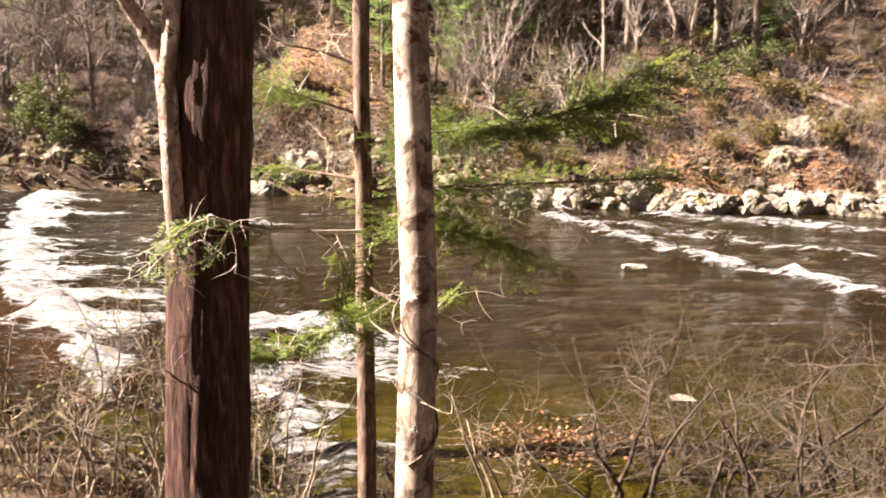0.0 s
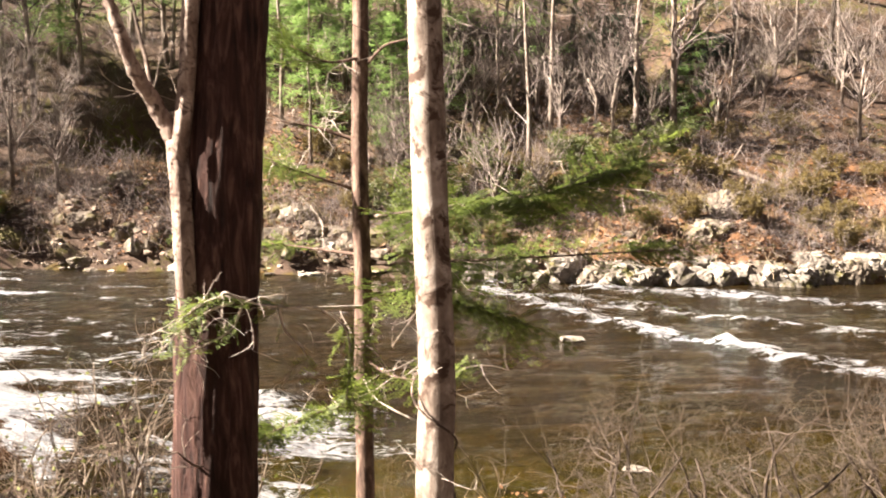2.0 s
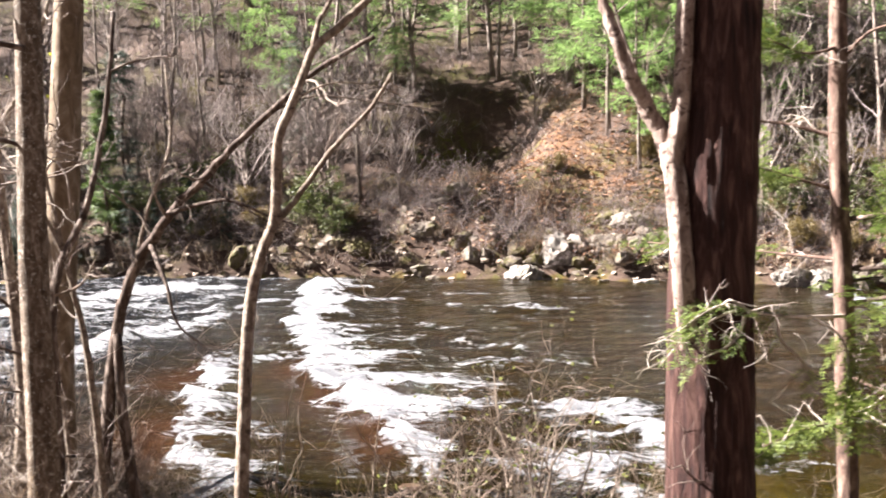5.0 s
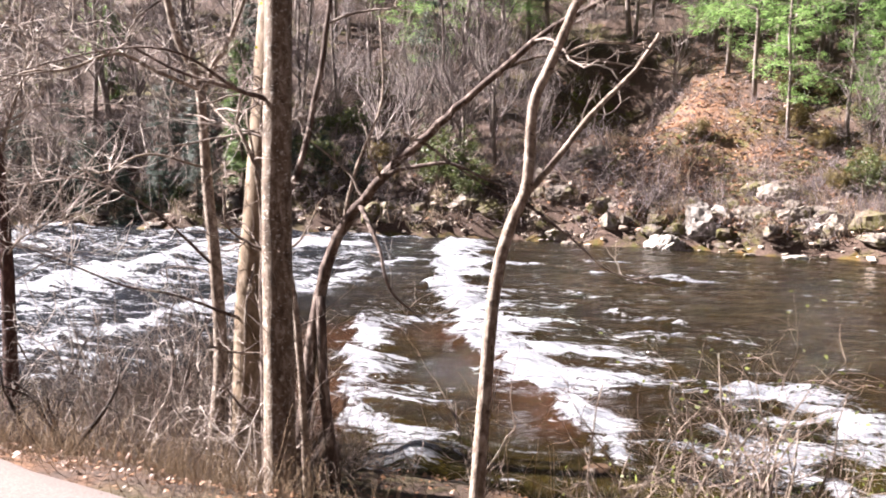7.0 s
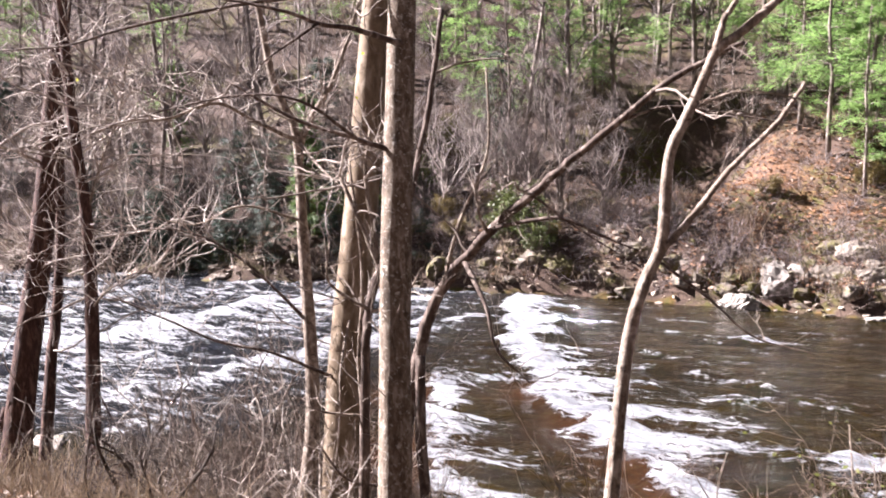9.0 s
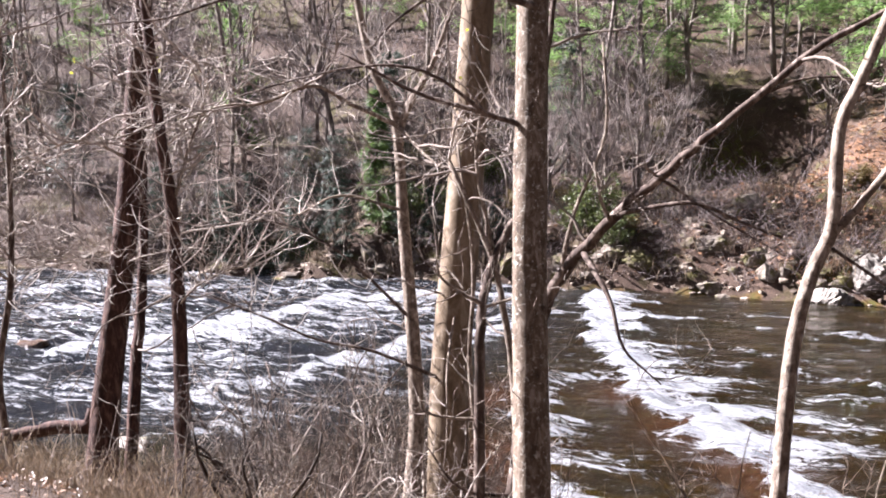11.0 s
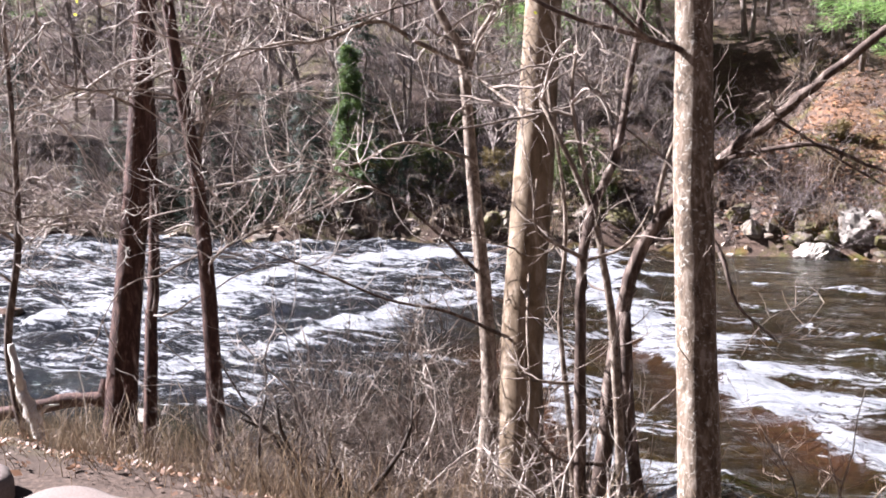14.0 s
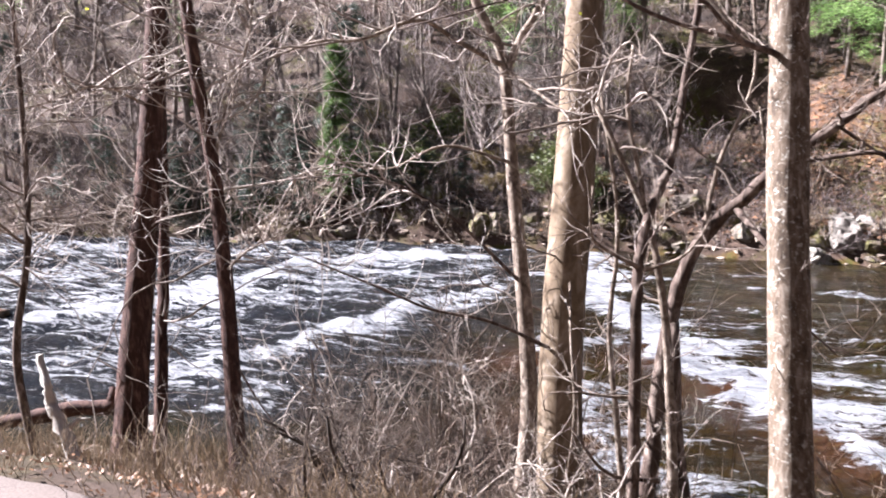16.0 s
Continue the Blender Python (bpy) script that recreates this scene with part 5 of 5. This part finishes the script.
single("shore_rubble", rubble, M_RUBBLE, "tan rubble and broken stone along the far waterline", "stones", kind="stuff", smooth=False)
# stones in the river
for k, (x, y, s, mt) in enumerate(((6.4, 19.4, 0.2, 0), (0.9, 29.2, 0.3, 0), (-6.95, 10.6, 0.3, 1), (-19.0, 17.4, 0.5, 1), (-11.7, 11.9, 0.3, 0), (5.2, 11.2, 0.14, 0), (-2.2, 11.2, 0.2, 1))):
    put_boulder("river_stone", (x, y, -0.02 if mt else 0.03), (s * 1.5, s, s * 0.42), M_DARKSTONE if mt else M_PALESTONE,
                "wet brown rock hump under the rapids" if mt else "small pale stone showing above the water", "stones in the river", k * 1.31 + 0.4, k * 33)
# dead wood
m = Mesh()
line = [p + rand_dir(rng) * 0.014 for p in smooth_line([(-8.6, 6.66, 1.05), (-8.74, 6.7, 1.42), (-8.83, 6.68, 1.7), (-8.98, 6.72, 1.93), (-9.02, 6.72, 2.1), (-9.11, 6.76, 2.3)], 5)]
m.tube(line, taper(len(line), 0.072, 0.024), 10, 0.24, rng)
m.tube([line[11], line[11] + Vector((0.06, 0.05, 0.08)), line[11] + Vector((0.17, 0.06, 0.1))], (0.022, 0.014, 0.005), 7, 0.25, rng)
single("dead_branch", m, M_DEAD, "bleached broken branch standing on the bank", "branch", place=(-8.6, 6.66, 1.1))
m = Mesh()
line = smooth_line([(-12.6, 9.9, 0.5), (-11.9, 10.1, 0.64), (-11.5, 10.25, 0.72), (-11.05, 10.35, 0.74)], 5)
m.tube(line, taper(len(line), 0.075, 0.095), 10, 0.12, rng)
m.tube([line[-2], line[-2] + Vector((0.05, 0.02, 0.12)), line[-2] + Vector((0.04, 0.05, 0.24))], (0.06, 0.05, 0.03), 8, 0.15, rng)
single("fallen_log", m, M_REDBARK, "dark fallen log lying at the water's edge", "log", place=(-12.6, 9.9, 0.4))


m = Mesh()
ends = [(13.9, 33.3), (14.9, 32.8), (15.9, 32.2), (17.0, 31.5)]
line = smooth_line([(x, y, land(x, y) + 0.14) for x, y in ends], 5)
m.tube(line, taper(len(line), 0.15, 0.08), 9, 0.14, rng)
m.tube([line[6], line[6] + Vector((0.3, -0.1, 0.35)), line[6] + Vector((0.5, -0.15, 0.8))], (0.06, 0.045, 0.02), 6, 0.15, rng)
single("fallen_log", m, M_FARBARK, "weathered grey log fallen across the far slope", "log", place=(13.9, 33.3, land(13.9, 33.3)))


# ---------------------------------------------------------------- woods on the far slope
def bare_tree(rng, h, r, fine=True):
    trunk, crown = Mesh(), Mesh()
    pts = [Vector((0, 0, -0.3))]
    d = Vector((rng.gauss(0, 0.05), rng.gauss(0, 0.05), 1))
    for i in range(8):
        d = (d + Vector((rng.gauss(0, 0.05), rng.gauss(0, 0.05), 0.1))).normalized()
        pts.append(pts[-1] + d * (h + 0.3) / 8)
    trunk.tube(pts, taper(9, r, r * 0.2), 6)
    for k in range(20):
        i = rng.uniform(1.5, 7.9)
        a = pts[int(i)].lerp(pts[int(i) + 1], i % 1)
        ang = rng.uniform(0, 6.283)
        up = rng.uniform(0.4, 1.1)
        grow(crown, a, (math.cos(ang), math.sin(ang), up), h * rng.uniform(0.12, 0.3) * (1.15 - i / 12), r * 0.3, 1, rng, 5, 0.35, 0.25, 3)
    return trunk, crown


def bushy_tree(rng, h):
    """A low bare tree branching from the foot, with an umbrella of pale twigs."""
    trunk, crown = Mesh(), Mesh()
    trunk.tube([(0, 0, -0.3), (rng.gauss(0, 0.05), rng.gauss(0, 0.05), h * 0.28), (rng.gauss(0, 0.12), rng.gauss(0, 0.12), h * 0.5)], (0.075, 0.06, 0.045), 6)
    for k in range(12):
        a = rng.uniform(0, 6.283)
        grow(crown, (0, 0, h * rng.uniform(0.15, 0.48)), (math.cos(a) * 0.8, math.sin(a) * 0.8, rng.uniform(0.6, 1.4)), h * rng.uniform(0.35, 0.55), 0.03, 2, rng, 4, 0.35, 0.2, 3)
    return trunk, crown


def tuft(m, p, size, count, rng, width, up=0.25):
    for _ in range(count):
        d = rand_dir(rng)
        d.z = d.z * 0.6 + up
        q = p + rand_dir(rng) * size * 0.5
        m.blade(q, q + d * size * rng.uniform(0.5, 1), width, rand_dir(rng))


def pine(rng, h, r, low=0.25, spread=0.24, fill=12, drape=0.0):
    trunk, crown = Mesh(), Mesh()
    pts = [(rng.gauss(0, 0.04) * i, rng.gauss(0, 0.04) * i, -0.3 + (h + 0.3) * i / 6) for i in range(7)]
    trunk.tube(pts, taper(7, r, r * 0.2), 7)
    z = h * low
    while z < h * 0.98:
        t = (z - h * low) / (h * (1 - low))
        reach = h * spread * (1.05 - t) ** 0.7 * rng.uniform(0.55, 1.15)
        for _ in range(rng.randint(2, 5)):
            a = rng.uniform(0, 6.283)
            e = Vector((math.cos(a) * reach, math.sin(a) * reach, z + reach * rng.uniform(-0.15, 0.25) - drape * reach))
            b = Vector((0, 0, z))
            trunk.tube([b, b.lerp(e, 0.5) + Vector((0, 0, 0.05 * reach)), e], (r * 0.18, r * 0.12, r * 0.05), 3, cap=False)
            along = (e - b).normalized()
            across = along.cross(Vector((0, 0, 1))).normalized()
            for k in range(fill):
                t2 = rng.uniform(0.25, 1.05)
                q = b.lerp(e, t2) + across * rng.gauss(0, 0.17) * reach * (1.2 - t2 * 0.6) + Vector((0, 0, rng.gauss(-0.02, 0.045) * reach))
                for _ in range(7):
                    d = (along * rng.uniform(0.2, 1.0) + across * rng.gauss(0, 0.65) + Vector((0, 0, rng.gauss(-0.12, 0.22)))).normalized()
                    p = q + rand_dir(rng) * 0.12
                    crown.blade(p, p + d * rng.uniform(0.16, 0.36), 0.017, Vector((rng.gauss(0, 0.5), rng.gauss(-0.3, 0.5), 1)))
        z += h * rng.uniform(0.035, 0.06)
    return trunk, crown


def leafy_shrub(rng, h, w, leaf=0.13):
    stems, crown = [], Mesh()
    for _ in range(9):
        stem = Mesh()
        stems.append(stem)
        a = rng.uniform(0, 6.283)
        e = Vector((math.cos(a) * w * rng.uniform(0.3, 0.9), math.sin(a) * w * rng.uniform(0.3, 0.9), h * rng.uniform(0.5, 0.95)))
        stem.tube([(0, 0, -0.15), e * 0.5 + Vector((0, 0, 0.08)), e], (0.03, 0.02, 0.008), 4)
        for _ in range(15):
            q = e * rng.uniform(0.45, 1.1) + rand_dir(rng) * w * 0.3
            q.z = max(q.z, 0.1)
            tuft(crown, q, leaf * 1.9, 17, rng, leaf * 0.26, 0.1)
    return stems, crown


def plant(kind, meshes, names, mats, label, category, spots, group):
    """One built with its parts, the others copied."""
    for i, ((a, b), some) in enumerate(zip(meshes, spots)):
        if not some:
            continue
        first = None
        for x, y, s, turn in some:
            z = land(x, y) - 0.05
            if first is None:
                first = thing(kind, (0, 0, 0), label, category, group)
                for piece in a if isinstance(a, list) else [a]:
                    part(names[0], piece, mats[0], first)
                part(names[1], b, mats[1], first, smooth=category != "shrub")
                first.matrix_basis = pose(x, y, z, 0, 0, turn) @ Matrix.Scale(s, 4)
            else:
                copy_thing(first, pose(x, y, z, 0, 0, turn)).scale = (s, s, s)


def scatter(rng, n, xr, sr, keep=lambda x, s: True):
    out = []
    while len(out) < n:
        x, s = rng.uniform(*xr), rng.uniform(*sr)
        if keep(x, s) and not in_gully(x, s):
            out.append((x, far_shore(x) + s, rng.uniform(0.75, 1.25), rng.uniform(0, 360)))
    return out


def deal(spots, n):
    return [spots[i::n] for i in range(n)]


r = random.Random(77)
open_slope = lambda x, s: not (-6 < x < 3 and s < 7) and not (x > 9 and s < 7)  # noqa: E731
spots = scatter(r, 105, (-52, 34), (4, 26), open_slope) + scatter(r, 70, (-75, 50), (22, 60)) + scatter(r, 60, (-62, -14), (5, 26))
plant("bare_tree", [bare_tree(random.Random(500 + i), 6.5 + i, 0.065 + 0.012 * i) for i in range(6)], ("trunk", "crown"), (M_FARBARK, M_FARBRUSH),
      "leafless tree with a grey trunk on the far slope", "tree", deal(spots, 6), "bare trees on the far slope")
spots = [(11.2, 35.5, 1.0, 20), (13.4, 36.0, 0.95, 80), (12.2, 37.5, 1.1, 120), (16.2, 36.5, 1.05, 200), (18.5, 37.5, 1.0, 300), (21.5, 37, 1.1, 10), (9.4, 37.0, 0.9, 50), (7.6, 38.5, 0.9, 90), (15.0, 38.8, 1.1, 140), (19.8, 39.5, 1.2, 250), (23.5, 36, 1, 130)] + scatter(r, 60, (-34, 26), (1.5, 12), open_slope)
plant("low_bare_tree", [bushy_tree(random.Random(600 + i), 3.4 + 0.5 * i) for i in range(4)], ("trunk", "crown"), (M_FARBARK, M_LOWTWIG),
      "low leafless tree with a spreading head of pale twigs", "tree", deal(spots, 4), "low bare trees on the far slope")
spots = []
spots += [(-30, 42, 0.7, 0), (-13.0, 41.5, 0.9, 40), (-11.6, 42.5, 1.0, 10), (-8.7, 43.5, 1.0, 10), (-0.2, 38.2, 0.95, 200), (1.2, 38.8, 1.0, 140), (-1.2, 40.0, 1.0, 70), (-1.7, 43.2, 1.0, 120), (-2.6, 45.6, 1.0, 210), (1.4, 43.8, 1.05, 330), (0.9, 36.0, 0.7, 170), (2.8, 36.4, 0.75, 30), (4.2, 38.6, 1.0, 230), (0.6, 40.5, 1.1, 15)]
spots += [(-4.6, 47.0, 0.9, 300), (-6.8, 47.5, 0.9, 20), (2.2, 41.0, 1.1, 250), (15.3, 39, 0.9, 20), (-15.4, 44, 0.9, 160), (-42, 46, 0.9, 60), (6.4, 40, 1.0, 280), (3.8, 35.4, 0.6, 110), (5.6, 36.8, 0.75, 60), (-2, 44, 1.2, 0), (6, 44, 1.2, 50), (10.5, 42, 1.1, 80)]
spots += [(-19, 46, 1.0, 10), (-34, 47, 1.0, 300), (-48, 44, 1, 200), (18, 44, 1.1, 33), (24, 43, 1.1, 77), (-26, 50, 1.1, 90), (8.6, 38.0, 0.85, 0), (-9.8, 44.5, 1.0, 111), (0.2, 43.6, 1.2, 190), (4.6, 42.6, 1.1, 310)]
plant("pine_tree", [pine(random.Random(700 + i), 9 + i, 0.11, 0.2, 0.2, 15) for i in range(3)], ("trunk", "crown"), (M_FARBARK, M_PINE),
      "green pine with soft needles among bare trees", "tree", deal(spots, 3), "pines on the far slope")
spots = []
spots += [(-18.4, 35.2, 0.8, 0), (-20.0, 33.6, 0.5, 40), (-23.5, 33.4, 0.5, 80), (-22.0, 34.6, 0.6, 10), (-25.5, 33.6, 0.55, 190), (11.0, 43.5, 1.1, 10), (14.0, 42.6, 1.1, 90), (13.0, 39.8, 0.75, 200), (17.2, 41.5, 1.0, 240)]
spots += [(-12.6, 39.2, 0.7, 300), (-33, 34.5, 0.7, 30), (-38, 36, 0.9, 120), (-19.2, 31.9, 0.3, 10), (-20.6, 31.7, 0.36, 60), (-22.0, 31.6, 0.34, 110), (-23.4, 31.5, 0.38, 170), (-24.8, 31.4, 0.35, 220), (-26.4, 31.6, 0.4, 270), (-21.3, 32.6, 0.5, 300), (-24.2, 32.6, 0.5, 20), (-28, 31.6, 0.36, 75)]
spots += [(-16.6, 32.0, 0.28, 5), (-15.6, 32.1, 0.3, 90), (-14.5, 32.3, 0.28, 160), (-18.6, 31.7, 0.33, 240), (-13.2, 32.2, 0.26, 310)]
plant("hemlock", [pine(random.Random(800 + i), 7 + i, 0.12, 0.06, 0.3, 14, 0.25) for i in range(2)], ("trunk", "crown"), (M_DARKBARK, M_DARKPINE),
      "hemlock with drooping boughs, its needles toned dark for shade", "tree", deal(spots, 2), "dark hemlocks on the far slope")
plant("cedar", [pine(random.Random(860), 5.4, 0.09, 0.03, 0.15, 20, 0.1)], ("trunk", "crown"), (M_DARKBARK, M_CEDAR),
      "narrow green cedar at the foot of the far slope", "tree", [[(-17.7, 32.5, 0.95, 30), (-27.5, 39.4, 0.75, 100)]], "cedars on the far slope")
spots = [(7.2, 30.4, 1.1, 0), (9.6, 30.8, 0.8, 100), (5.2, 31.5, 0.9, 250), (11.6, 32.0, 1.0, 20), (9.8, 32.8, 1.2, 70), (4.0, 31.0, 0.8, 130), (6.8, 33.5, 1.0, 10), (13.4, 33.5, 0.9, 320), (3.0, 32.2, 0.8, 190)] + scatter(r, 8, (-24, -9), (0.8, 6))
plant("evergreen_shrub", [leafy_shrub(random.Random(900 + i), 1.5, 1.1, 0.085) for i in range(3)], ("stem", "crown"), (M_TWIG, M_LAUREL),
      "dull green evergreen shrub on the far bank", "shrub", deal(spots, 3), "evergreen shrubs on the far bank")
spots = [(x, y, k * 0.7, a) for x, y, k, a in scatter(r, 14, (-20, 10), (1.5, 9)) + scatter(r, 46, (3, 23), (0.8, 9))]
plant("ochre_shrub", [leafy_shrub(random.Random(950 + i), 1.1, 0.8, 0.09) for i in range(2)], ("stem", "crown"), (M_TWIG, M_OCHRE),
      "low shrub with fading ochre leaves", "shrub", deal(spots, 2), "ochre shrubs on the far slope")

rng = random.Random(31)
places = []
while len(places) < 2300:
    x = rng.uniform(-48, 22) if len(places) < 1700 else rng.uniform(-58, -12)
    s = abs(rng.gauss(0, 9)) + 0.25
    if -25.5 < x < -16.4 and s < 3.2 or in_gully(x, s):
        continue
    bare = (-5.0 < x < 2.5 and 2.5 < s < 7.5) or (x > 10 and 1 < s < 6)
    if bare and rng.random() < 0.35:
        continue
    y = far_shore(x) + s
    places.append((x, y, land(x, y), rng.uniform(0.5, 1.3)))
for _ in range(800):
    x = rng.uniform(-62, -6)
    y = far_shore(x) + rng.uniform(9, 40)
    places.append((x, y, land(x, y), rng.uniform(1.0, 1.9)))
for _ in range(1500):
    x = rng.uniform(-34, 20)
    y = far_shore(x) + rng.uniform(0.35, 4.5)
    if not -25.5 < x < -16.4:
        places.append((x, y, land(x, y) - 0.05, rng.uniform(0.25, 0.75)))
for _ in range(520):
    x, s = rng.uniform(3, 26), rng.uniform(3.5, 20)
    if not in_gully(x, s):
        places.append((x, far_shore(x) + s, land(x, far_shore(x) + s), rng.uniform(0.5, 1.3)))
brush_clumps("far_brush", places, 1.5, 0.011, rng, "grey-brown leafless brush covering the far slope", 24, M_FARBRUSH)

places = []
for _ in range(520):
    x = rng.uniform(-34, 21)
    y = far_shore(x) + 0.25 + 4.5 * rng.random() ** 1.3
    places.append((x, y, land(x, y), rng.uniform(0.6, 1.5)))
strand_field("bank_grass", places, 0.5, 0.4, 9, 0.013, rng, M_BANKGRASS, "dry tan grass and stalks hanging over the far bank", "grass", 0.6)
